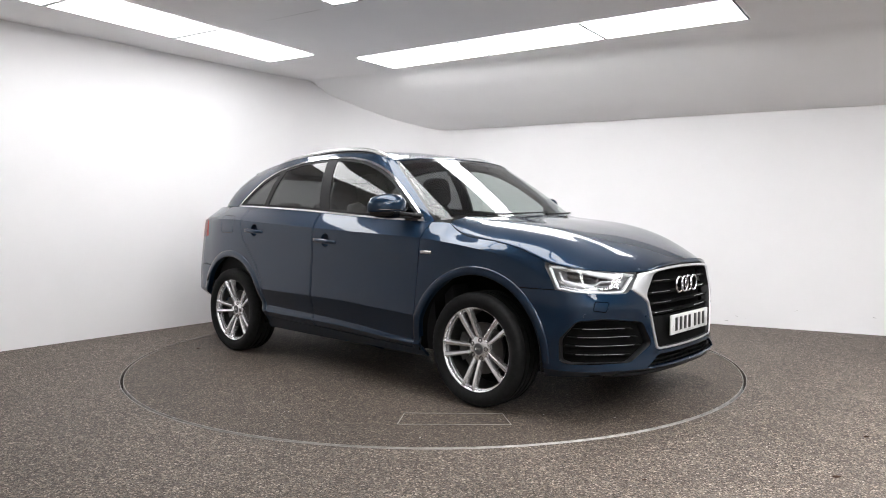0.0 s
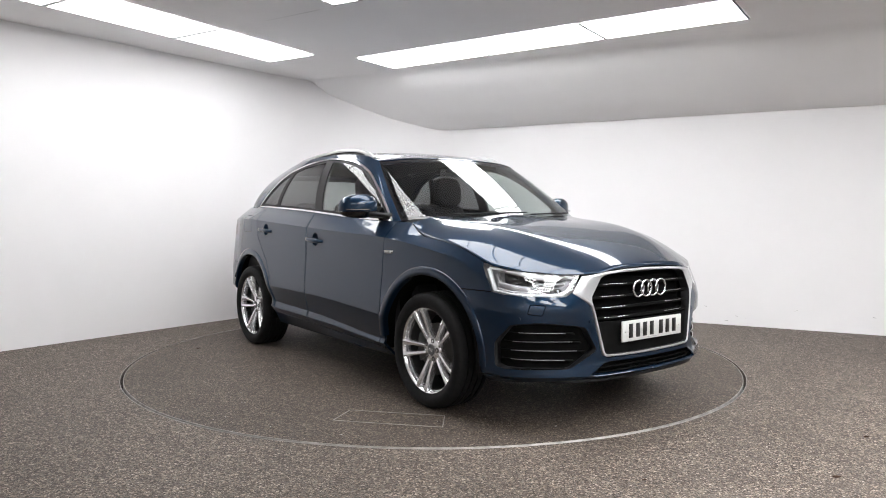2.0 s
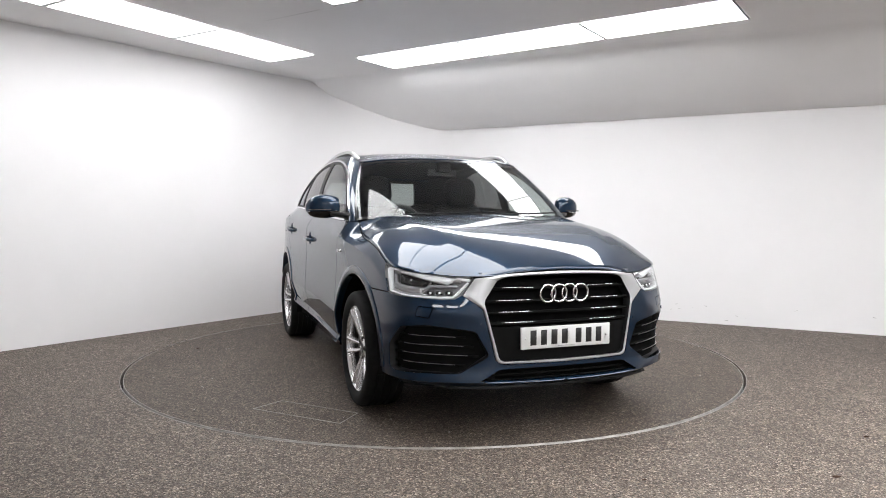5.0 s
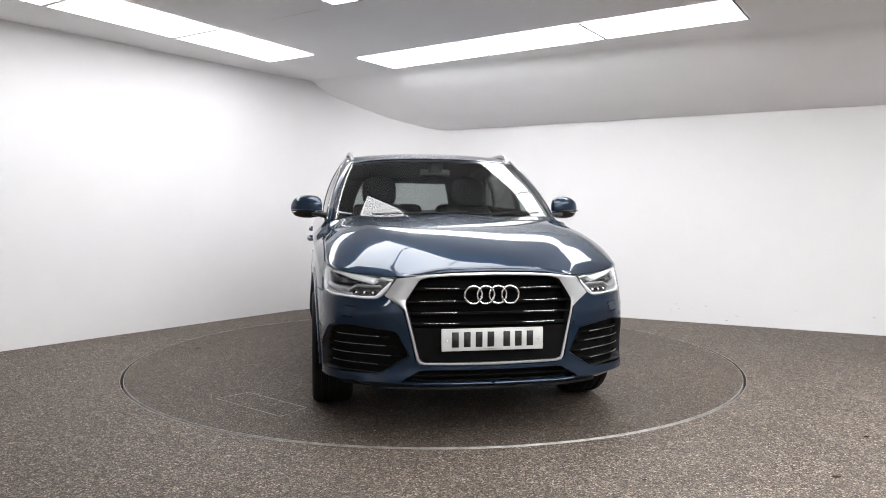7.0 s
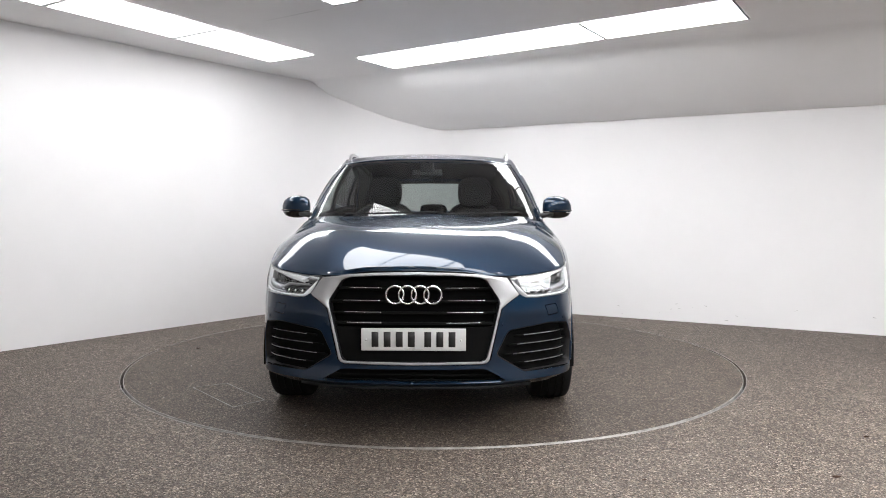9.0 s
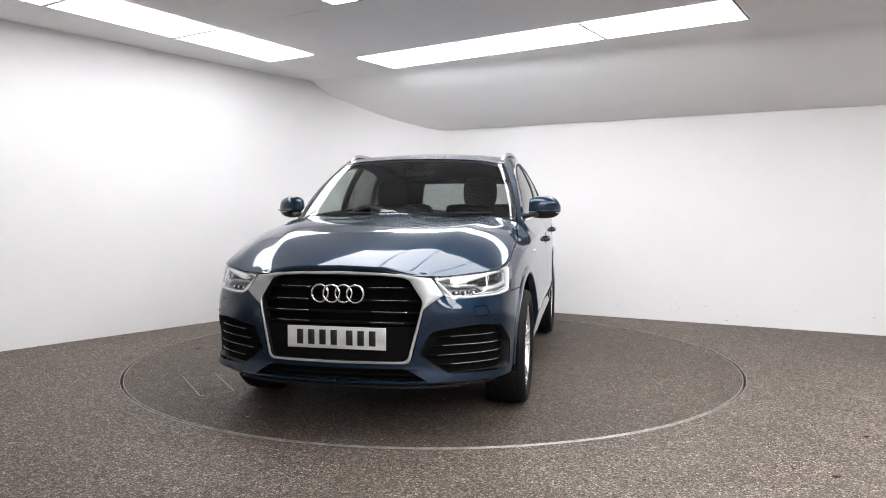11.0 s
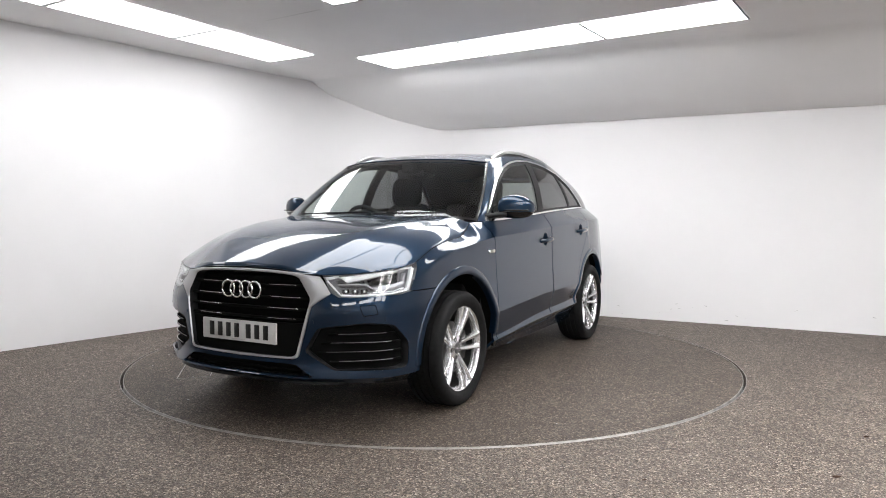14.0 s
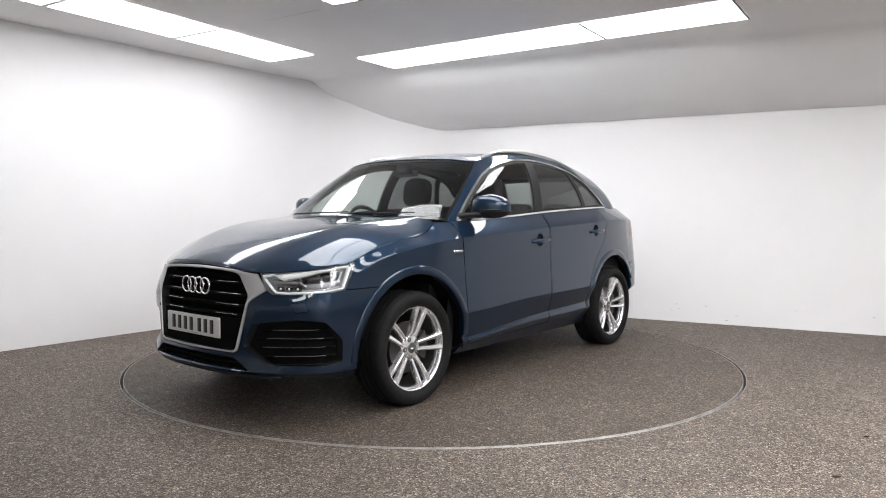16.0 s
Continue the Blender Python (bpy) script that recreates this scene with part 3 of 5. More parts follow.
INTAKE = [(-0.1, 0.36), (0.345, 0.362), (0.375, 0.357), (0.468, 0.303), (0.44, 0.292), (0, 0.288), (-0.1, 0.288)]


def arch(cy, r=0.452):
    return [(cy + r * math.cos(a), 0.338 + r * math.sin(a)) for a in np.linspace(0, 2 * math.pi, 56, endpoint=False)]


FRONT_DOOR = [(0.905, 1.3), (0.895, 1.10), (0.868, 0.99), (0.852, 0.80), (0.832, 0.52), (0.815, 0.40), (0.79, 0.288), (-0.218, 0.322), (-0.213, 0.48), (-0.200, 1.05), (-0.205, 1.3)]
REAR_DOOR = [(-0.2125, 1.3), (-0.2075, 1.05), (-0.2205, 0.48), (-0.2255, 0.322), (-0.80, 0.340), (-0.818, 0.50), (-0.85, 0.62), (-0.93, 0.75), (-1.04, 0.86), (-1.12, 0.95), (-1.15, 1.06), (-1.13, 1.3)]
FLAP = rounded([(-1.265, 0.985), (-1.265, 1.125), (-1.47, 1.13), (-1.47, 0.985)], 0.035)
WASHER = rounded([(-0.985, 0.672), (-0.90, 0.678), (-0.885, 0.625), (-0.965, 0.615)], 0.012)

BODY_BVH = None


def lower_body(car):
    """Wings, doors, bumpers and sills, each a panel of its own, both sides."""
    global BODY_BVH
    base = lower_shell()
    BODY_BVH = BVHTree.FromBMesh(base)
    for side in (1, -1):
        bm = base.copy()
        la = bm.faces.layers.int.new("panel")
        far = lambda c: c.x > 0.45
        for cy, _ in AXLES:
            score(bm, arch(cy), SIDE, far)
            mark(bm, la, arch(cy), SIDE, -1, far)
        nose = lambda c: c.y > 1.55
        for poly, view in ((HEADLAMP, DIAG), (FOG, DIAG), (GRILLE, FRONT), (INTAKE, FRONT)):
            score(bm, poly, view, nose)
        panel(bm, la, FRONT_DOOR, SIDE, 2, 0.006, far)
        panel(bm, la, REAR_DOOR, SIDE, 3, 0.0045, far)
        for cy, cz in DISHES:
            score(bm, ellipse(cy, cz, 0.047, 0.050), SIDE, far)
            mark(bm, la, ellipse(cy, cz, 0.047, 0.050), SIDE, -1, far)
        joint = [(1.50, 0.733), (1.90, 0.733), (1.90, 0.7385), (1.50, 0.7385)]
        score(bm, joint, SIDE, far)
        joint_r = [(-1.55, 0.70), (-2.2, 0.70), (-2.2, 0.706), (-1.55, 0.706)]
        score(bm, joint_r, SIDE, far)
        tail = rounded([(-1.74, 0.95), (-1.76, 1.09), (-2.3, 1.09), (-2.3, 0.93)], 0.02)
        score(bm, tail, SIDE, far)
        sill = [(0.95, 0.30), (0.95, 0.1), (-0.95, 0.1), (-0.95, 0.375)]
        score(bm, sill, SIDE, far)
        for f in bm.faces:
            c = f.calc_center_median()
            if f[la] == 0:
                if c.y > 1.5 and c.z < 0.7358:
                    f[la] = 4
                elif c.y < -1.6 and c.z < 0.703:
                    f[la] = 5
                elif c.y > 1.9:
                    f[la] = -1
                elif c.y > 0.85:
                    f[la] = 1
                else:
                    f[la] = 6
        mark(bm, la, tail, SIDE, 8, far)
        mark(bm, la, joint, SIDE, -1, far)
        mark(bm, la, joint_r, SIDE, -1, far)
        for poly, view, val in ((HEADLAMP, DIAG, 7), (FOG, DIAG, -1), (GRILLE, FRONT, -1), (INTAKE, FRONT, -1)):
            mark(bm, la, poly, view, val, nose)
        panel(bm, la, WASHER, DIAG, 9, 0.004, lambda c: c.y > 1.8)
        if side > 0:
            panel(bm, la, FLAP, SIDE, 10, 0.004, lambda c: c.x > 0.5)
        names = {1: "front_wing", 2: "front_door", 3: "rear_door", 4: "front_bumper", 5: "rear_bumper", 6: "rear_quarter", 9: "washer_cover", 10: "fuel_flap"}
        for val, name in names.items():
            b = take(bm, la, val)
            if len(b.faces):
                ob = skin(name, b, car, side=side)
                PANELS[(name, side)] = ob
            else:
                b.free()
        b = take(bm, la, 8)
        skin("tail_lamp", b, car, M_RED, side=side, label="red tail lamp")
        lens = take(bm, la, 7)
        headlamp(car, lens, side)
        bm.free()
    base.free()


PANELS = {}


def on_body(a, b, view, depth=0.0, side=1):
    """The point of the body surface seen at (a, b) in a view, pushed in by depth."""
    ax = view[0].cross(view[1])
    start = view[0] * a + view[1] * b
    best = None
    for s in (1, -1):
        o = start + ax * 6 * s
        hit = BODY_BVH.ray_cast(o, -ax * s)
        if hit[0] is not None and (best is None or hit[0].x + hit[0].y > best[0].x + best[0].y):
            best = hit
    if best is None:
        n = BODY_BVH.find_nearest(start + Vector((1.4, 1.4, 0)) if view is DIAG else start + Vector((0, 2.2, 0)))
        best = n
    p, nrm = best[0], best[1]
    if nrm.dot(Vector((1, 1, 0))) < 0:
        nrm = -nrm
    p = p - nrm * depth
    return Vector((p.x * side, p.y, p.z))


def ribbon(bm, pts, width, view, depth, thick, side=1, steps=6):
    """A bar that follows the body surface along 2D points, sunk by depth."""
    path = []
    for (a0, b0), (a1, b1) in zip(pts, pts[1:]):
        for i in range(steps):
            path.append((a0 + (a1 - a0) * i / steps, b0 + (b1 - b0) * i / steps))
    path.append(pts[-1])
    secs = []
    for i, (a, b) in enumerate(path):
        q0, q1 = path[max(i - 1, 0)], path[min(i + 1, len(path) - 1)]
        d = Vector((q1[0] - q0[0], q1[1] - q0[1])).normalized()
        n = Vector((-d.y, d.x)) * width / 2
        secs.append([on_body(a + n.x, b + n.y, view, depth, side), on_body(a - n.x, b - n.y, view, depth, side),
                     on_body(a - n.x, b - n.y, view, depth + thick, side), on_body(a + n.x, b + n.y, view, depth + thick, side)])
    loft(bm, secs)


def plate_on(bm, poly, view, depth, thick, side=1):
    """A flat-faced piece with a given outline, sunk by depth below the body surface."""
    loft(bm, [[on_body(a, b, view, depth, side) for a, b in poly], [on_body(a, b, view, depth + thick, side) for a, b in poly]])
    bmesh.ops.triangulate(bm, faces=[f for f in bm.faces if len(f.verts) > 4])


def headlamp(car, lens, side):
    """Clear lens over a bright reflector with light guides, projector boxes and three small cells."""
    lamp = lens.copy()
    for b in (lens, lamp):
        if side < 0:
            b2 = mirrored(b)
            b.clear()
            join_in(b, b2)
    bm = lamp
    bm.normal_update()
    ns = {v: v.normal.copy() for v in bm.verts}
    low = {v: bm.verts.new(v.co - n * 0.055) for v, n in ns.items()}
    fs = bm.faces[:]
    rim = [e for e in bm.edges if len(e.link_faces) == 1]
    for f in fs:
        bm.faces.new([low[v] for v in f.verts])
    for e in rim:
        lp = e.link_loops[0]
        a, b = lp.vert, lp.link_loop_next.vert
        bm.faces.new((a, b, low[b], low[a]))
    bmesh.ops.delete(bm, geom=fs, context="FACES_ONLY")
    sharp(bm, 40)
    unit = part("headlamp", bm, M_LAMP_DARK, car, "clear headlamp with lit white light guide")
    for v in lens.verts:
        v.co -= v.normal * 0.002
    glass_ob = part("lens", lens, M_LENS, unit, "clear curved lens")
    glass_ob.visible_shadow = False
    # bright surround inside the lens
    for pts, w in (([(-1.145, 0.812), (-1.02, 0.829), (-0.85, 0.848), (-0.675, 0.862)], 0.009), ([(-1.125, 0.785), (-1.075, 0.727), (-1.00, 0.724), (-0.80, 0.731), (-0.706, 0.745)], 0.008),
                   ([(-0.706, 0.745), (-0.670, 0.856)], 0.011), ([(-1.138, 0.80), (-1.082, 0.734)], 0.010)):
        b = bmesh.new()
        ribbon(b, pts, w, DIAG, 0.008, 0.03, side)
        part("light_guide", b, M_DRL, unit, "lit white light guide")
    for pts, w, d in (([(-1.10, 0.812), (-0.95, 0.831), (-0.72, 0.852)], 0.016, 0.016), ([(-0.72, 0.782), (-0.80, 0.765), (-0.91, 0.755)], 0.030, 0.018),
                      ([(-0.91, 0.760), (-0.945, 0.782), (-1.085, 0.783)], 0.009, 0.014), ([(-0.712, 0.835), (-0.735, 0.77)], 0.014, 0.024), ([(-0.93, 0.738), (-0.80, 0.742), (-0.72, 0.755)], 0.010, 0.016)):
        b = bmesh.new()
        ribbon(b, pts, w, DIAG, d, 0.025, side)
        part("reflector", b, M_LAMP_IN, unit, "bright silver reflector blade")
    for poly in ([(-1.085, 0.792), (-0.955, 0.812), (-0.945, 0.790), (-1.07, 0.788)], [(-0.940, 0.814), (-0.835, 0.829), (-0.835, 0.782), (-0.925, 0.783)], [(-0.833, 0.829), (-0.755, 0.839), (-0.762, 0.785), (-0.833, 0.783)]):
        b = bmesh.new()
        plate_on(b, poly, DIAG, 0.030, 0.012, side)
        part("projector", b, M_GLOSS, unit, "dark projector window")
    for i in range(3):
        a = -1.05 + i * 0.048
        b = bmesh.new()
        plate_on(b, rounded([(a - 0.018, 0.741), (a + 0.018, 0.743), (a + 0.018, 0.760), (a - 0.018, 0.758)], 0.005), DIAG, 0.022, 0.02, side)
        part("lamp_cell", b, M_GLOSS, unit, "small dark lamp cell")
        b = bmesh.new()
        p = on_body(a, 0.750, DIAG, 0.024, side)
        bmesh.ops.create_uvsphere(b, u_segments=10, v_segments=6, radius=0.007, matrix=Matrix.Translation(p))
        part("lamp_cell_lens", b, M_DRL, unit, "tiny lit lens")


# ------------------------------------------------ bonnet
hood_zc = curve([(1.11, 1.139), (1.3, 1.118), (1.5, 1.088), (1.7, 1.047), (1.9, 0.993), (2.03, 0.945), (2.12, 0.899), (2.172, 0.862)])
hood_yc = curve([(0, 2.1695), (1, 2.162), (2, 2.12), (3, 2.03), (4, 1.93), (5, 1.83), (6, 1.70), (7, 1.49), (8, 1.29), (8.72, 1.115)])


def bonnet_terms(x, y):
    q, t = (x / 0.8) ** 2, (y - 1.65) / 0.5
    return [q**i * t**j for i in range(4) for j in range(5 - i)]


def bonnet_fit():
    """One smooth polynomial skin through the centre line and the edges of the bonnet."""
    a, z, w = [], [], []
    for y in np.linspace(1.11, 2.172, 40):
        a.append(bonnet_terms(0, y)), z.append(hood_zc(y)), w.append(1.0)
    for u in np.linspace(0.5, 8.7, 90):
        k = lower_point(u, 6.0)
        a.append(bonnet_terms(k.x, k.y)), z.append(k.z), w.append(1.0 if u < 8.2 else 0.6)
        if 5.5 < u < 8.6:
            for f, g in ((0.85, 0.58), (0.6, 0.88), (0.35, 0.975)):
                zc = hood_zc(k.y)
                a.append(bonnet_terms(k.x * f, k.y)), z.append(k.z + (zc - k.z) * g), w.append(0.35)
    w = np.array(w)
    return np.linalg.lstsq(np.array(a) * w[:, None], np.array(z) * w, rcond=None)[0]


def bonnet(car):
    us = list(np.linspace(0.0, 3, 34)) + list(np.linspace(3, 6, 34))[1:] + list(np.linspace(6, 8.71, 44))[1:]
    co = bonnet_fit()

    def skin_z(x, y):
        return float(np.dot(co, bonnet_terms(x, y)))

    # how far the smooth skin misses the front and side edges; the difference fades out within a few centimetres
    front = [lower_point(u, 6.0) for u in np.linspace(0, 5.2, 80)]
    flank = [lower_point(u, 6.0) for u in np.linspace(8.71, 4.6, 100)]
    fx, fy, fm = [q.x for q in front], [q.y for q in front], [q.z + 0.001 - skin_z(q.x, q.y) for q in front]
    sy, sx, sm = [q.y for q in flank], [q.x for q in flank], [q.z + 0.001 - skin_z(q.x, q.y) for q in flank]
    bm = bmesh.new()
    rows = []
    for u in us:
        k = lower_point(u, 6.0)
        yc = hood_yc(u)
        row = []
        for w in np.linspace(0, 1, 40) ** 1.3:
            x, y = k.x * (1 - w), k.y + (yc - k.y) * w
            a = math.exp(-max(0.0, float(np.interp(x, fx, fy)) - y) / 0.05) if x < 0.83 else 0.0
            b = math.exp(-max(0.0, float(np.interp(y, sy, sx)) - x) / 0.05) if y < 2.05 else 0.0
            z = skin_z(x, y) + (float(np.interp(x, fx, fm)) * a + float(np.interp(y, sy, sm)) * b) / max(1.0, a + b)
            ridge = 0.40 + (2.15 - y) * 0.22
            d = x - ridge
            z += 0.007 * math.exp(-(d / (0.05 if d > 0 else 0.16)) ** 2) * smooth01((2.10 - y) / 0.3)
            row.append(Vector((x, y, z)))
        rows.append(row)
    grid(bm, rows)
    bmesh.ops.remove_doubles(bm, verts=bm.verts, dist=0.0004)
    join_in(bm, mirrored(bm))
    bmesh.ops.remove_doubles(bm, verts=bm.verts, dist=0.0004)
    bmesh.ops.recalc_face_normals(bm, faces=bm.faces)
    if sum(f.normal.z for f in bm.faces) < 0:
        bmesh.ops.reverse_faces(bm, faces=bm.faces)
    # draw the edges in a little so that a joint stays open all round
    bm.normal_update()
    for v in bm.verts:
        if v.is_boundary:
            v.co.x *= 0.993
            v.co.y = 1.6 + (v.co.y - 1.6) * 0.994
    thicken(bm, 0.022)
    part("bonnet", bm, [M_PAINT, M_TRIM], car)


# ------------------------------------------------ cabin
gh_bx = spline([0, 0.28, 0.52, 0.668, 0.746, 0.784, 0.806, 0.826, 0.832, 0.833, 0.827, 0.815, 0.793, 0.735, 0.52, 0.25, 0])
gh_by = spline([1.150, 1.131, 1.078, 1.018, 0.968, 0.906, 0.842, 0.76, 0.45, 0.0, -0.45, -0.85, -1.30, -1.62, -1.80, -1.85, -1.86])
gh_bz = spline([1.118, 1.118, 1.117, 1.117, 1.114, 1.104, 1.096, 1.097, 1.111, 1.139, 1.166, 1.184, 1.201, 1.200, 1.16, 1.13, 1.12])
gh_tx = spline([0, 0.26, 0.46, 0.560, 0.602, 0.617, 0.626, 0.632, 0.645, 0.650, 0.648, 0.640, 0.610, 0.565, 0.42, 0.22, 0])
gh_ty = spline([0.47, 0.463, 0.443, 0.421, 0.400, 0.366, 0.33, 0.28, 0.16, -0.10, -0.42, -0.78, -1.14, -1.36, -1.52, -1.58, -1.60])
gh_tz = spline([1.556, 1.552, 1.541, 1.528, 1.524, 1.526, 1.531, 1.545, 1.572, 1.591, 1.593, 1.575, 1.530, 1.497, 1.490, 1.497, 1.500])
roof_zc = curve([(-1.60, 1.500), (-1.4, 1.54), (-1.1, 1.585), (-0.7, 1.620), (-0.3, 1.633), (0.05, 1.622), (0.3, 1.590), (0.47, 1.556)])
roof_yc = curve([(0, 0.47), (2, 0.462), (4, 0.41), (6, 0.35), (8, 0.17), (9, -0.10), (10, -0.42), (11, -0.78), (12, -1.14), (13, -1.38), (14, -1.53), (16, -1.60)])


def cabin_point(u, v):
    b = Vector((gh_bx(u), gh_by(u), gh_bz(u)))
    t = Vector((gh_tx(u), gh_ty(u), gh_tz(u)))
    e = 0.02
    n = Vector((gh_by(u - e) - gh_by(u + e), gh_bx(u + e) - gh_bx(u - e), 0))
    n = n.normalized() if n.length > 1e-6 else Vector((0, 1, 0))
    if u < 0.03 or u > 15.97:
        n = Vector((0, 1 if u < 1 else -1, 0))
    p = b.lerp(t, v)
    bulge = 0.022 if u < 4 else 0.022 + 0.018 * smooth01((u - 5) / 3)
    p += (n + Vector((0, 0, 0.35))) * bulge * 4 * v * (1 - v) * 0.8
    if 5.25 < u < 6.6:
        p += n * 0.003 * math.sin(math.pi * (u - 5.25) / 1.35) * (1 - 0.3 * v)
    p.x = max(p.x, 0)
    return p


SCREEN_EDGE, SCREEN_CLEAR = 5.25, 4.88


def cabin(car):
    us = list(np.linspace(0, 3, 26, endpoint=False)) + list(np.linspace(3, SCREEN_CLEAR, 12, endpoint=False)) + list(np.linspace(SCREEN_CLEAR, SCREEN_EDGE, 4, endpoint=False)) + list(np.linspace(SCREEN_EDGE, 7, 30, endpoint=False)) + list(np.linspace(7, 13, 66, endpoint=False)) + list(np.linspace(13, 16, 31))
    vs = [0.0] + list(np.linspace(0.035, 0.94, 22)) + [0.962, 0.985, 1.0]
    bm = bmesh.new()
    lu = bm.faces.layers.int.new("panel")
    vv, fs = grid(bm, [[cabin_point(u, v) for v in vs] for u in us])
    k = 0
    for i in range(len(us) - 1):
        for j in range(len(vs) - 1):
            um, vm = (us[i] + us[i + 1]) / 2, (vs[j] + vs[j + 1]) / 2
            f = fs[k]
            k += 1
            if um < SCREEN_EDGE and vm < 0.985:
                f[lu] = 1 if um < SCREEN_CLEAR and 0.035 < vm < 0.94 else 8
            elif um > 14.0 and 0.1 < vm < 0.92:
                f[lu] = 2
    bmesh.ops.recalc_face_normals(bm, faces=bm.faces)
    if sum(f.normal.z for f in bm.faces) < 0:
        bmesh.ops.reverse_faces(bm, faces=bm.faces)
    far = lambda c: c.x > 0.4 and c.y > -1.6
    for poly in (DLO, inset(DLO, 0.012)):
        score(bm, poly, SIDE, far)
    mark(bm, lu, DLO, SIDE, 3, far)
    mark(bm, lu, inset(DLO, 0.012), SIDE, 4, far)
    for val, poly in ((5, WIN_FRONT), (6, WIN_REAR), (7, WIN_QUARTER)):
        score(bm, poly, SIDE, far)
        mark(bm, lu, poly, SIDE, val, far)

    def both(val):
        b = take(bm, lu, val)
        join_in(b, mirrored(b))
        bmesh.ops.remove_doubles(b, verts=b.verts, dist=0.0004)
        return b

    b = both(1)
    for v in b.verts:
        v.co -= v.normal * 0.004
    ob = part("windscreen", b, M_GLASS, car, "clear laminated windscreen")
    ob.visible_shadow = False
    b = both(8)
    for v in b.verts:
        v.co -= v.normal * 0.003
    part("screen_border", b, M_GLOSS, ob, "black printed glass border")
    b = both(2)
    ob = part("rear_window", b, M_REARGLASS, car, "grey tinted rear window")
    ob.visible_shadow = False
    for side in (1, -1):
        b = take(bm, lu, 0)
        ob = skin("pillar", b, car, depth=0.03, side=side)
        b = take(bm, lu, 3)
        for v in b.verts:
            v.co += v.normal * 0.004
        skin("window_trim", b, car, M_CHROME, 0.012, "bright chrome window surround", side)
        b = take(bm, lu, 4)
        for v in b.verts:
            v.co -= v.normal * 0.002
        skin("window_frame", b, car, M_TRIM, 0.02, "gloss black window pillar", side)
        for val, name, m, lab in ((5, "front_side_window", M_SIDEGLASS, ""), (6, "rear_side_window", M_DARKGLASS, "dark privacy glass"), (7, "quarter_window", M_DARKGLASS, "dark privacy glass")):
            b = take(bm, lu, val)
            for v in b.verts:
                v.co -= v.normal * 0.006
            if side < 0:
                b2 = mirrored(b)
                b.free()
                b = b2
            ob = part(name, b, m, car, lab)
            ob.visible_shadow = False
    bm.free()
    # roof skin
    bm = bmesh.new()
    rows = []
    for u in us:
        e = cabin_point(u, 1.0)
        yc = roof_yc(u)
        zc = roof_zc(yc)
        row = []
        for w in np.linspace(0, 1, 20):
            z = e.z + (zc - e.z) * (1 - (1 - w) ** 2.4)
            row.append(Vector((e.x * (1 - w), e.y + (yc - e.y) * w, z)))
        rows.append(row)
    grid(bm, rows)
    bmesh.ops.remove_doubles(bm, verts=bm.verts, dist=0.0004)
    join_in(bm, mirrored(bm))
    bmesh.ops.remove_doubles(bm, verts=bm.verts, dist=0.0004)
    bmesh.ops.recalc_face_normals(bm, faces=bm.faces)
    if sum(f.normal.z for f in bm.faces) < 0:
        bmesh.ops.reverse_faces(bm, faces=bm.faces)
    thicken(bm, 0.03)
    part("roof", bm, [M_PAINT, M_INNER], car)
    # spoiler lip over the rear window
    bm = bmesh.new()
    secs = []
    for x in np.linspace(-0.52, 0.52, 21):
        y = -1.42 - 0.12 * (1 - (x / 0.56) ** 2)
        z = 1.492 + 0.012 * (1 - (x / 0.56) ** 2)
        secs.append([(x, y + 0.10, z + 0.008), (x, y - 0.02, z + 0.006), (x, y - 0.05, z - 0.006), (x, y + 0.08, z - 0.03)])
    loft(bm, secs)
    part("spoiler", bm, M_PAINT, car)


DLO = ([(0.822, 1.098), (0.60, 1.106), (0.45, 1.1125), (0.20, 1.1265), (0.0, 1.1405), (-0.24, 1.156), (-0.45, 1.1675), (-0.67, 1.1775), (-0.85, 1.1855), (-1.10, 1.196), (-1.335, 1.2035)]
       + [(-1.30, 1.232), (-1.19, 1.315), (-1.055, 1.415), (-0.95, 1.465), (-0.86, 1.498), (-0.60, 1.546), (-0.43, 1.562), (-0.25, 1.568), (-0.10, 1.562), (0.0, 1.553), (0.11, 1.536), (0.187, 1.518), (0.28, 1.488),
          (0.387, 1.440), (0.461, 1.397), (0.572, 1.321), (0.662, 1.252), (0.741, 1.185), (0.815, 1.115)])
WIN_FRONT = [(0.755, 1.128), (0.60, 1.134), (0.45, 1.141), (0.20, 1.155), (0.0, 1.169), (-0.112, 1.176), (-0.185, 1.537), (-0.10, 1.533), (0.0, 1.524), (0.10, 1.508), (0.175, 1.489), (0.265, 1.460), (0.37, 1.413), (0.445, 1.370), (0.555, 1.296), (0.645, 1.228), (0.722, 1.163)]
WIN_REAR = [(-0.222, 1.184), (-0.45, 1.196), (-0.67, 1.206), (-0.895, 1.215), (-0.785, 1.482), (-0.60, 1.517), (-0.43, 1.533), (-0.292, 1.538)]
WIN_QUARTER = [(-0.945, 1.217), (-1.255, 1.229), (-1.165, 1.299), (-1.035, 1.391), (-0.94, 1.437), (-0.855, 1.464)]


# ------------------------------------------------ nose
NOSE_TOP = [lower_point(u, 6.0) for u in np.linspace(0, 5, 60)]


def nose(x, z, depth=0.0):
    """A point on the front of the car; above the top edge it carries on straight up."""
    top = float(np.interp(abs(x), [q.x for q in NOSE_TOP], [q.z for q in NOSE_TOP])) - 0.003
    p = on_body(abs(x), min(z, top), FRONT, depth)
    return Vector((math.copysign(p.x, x) if abs(x) > 1e-6 else 0.0, p.y, p.z + max(0.0, z - top)))


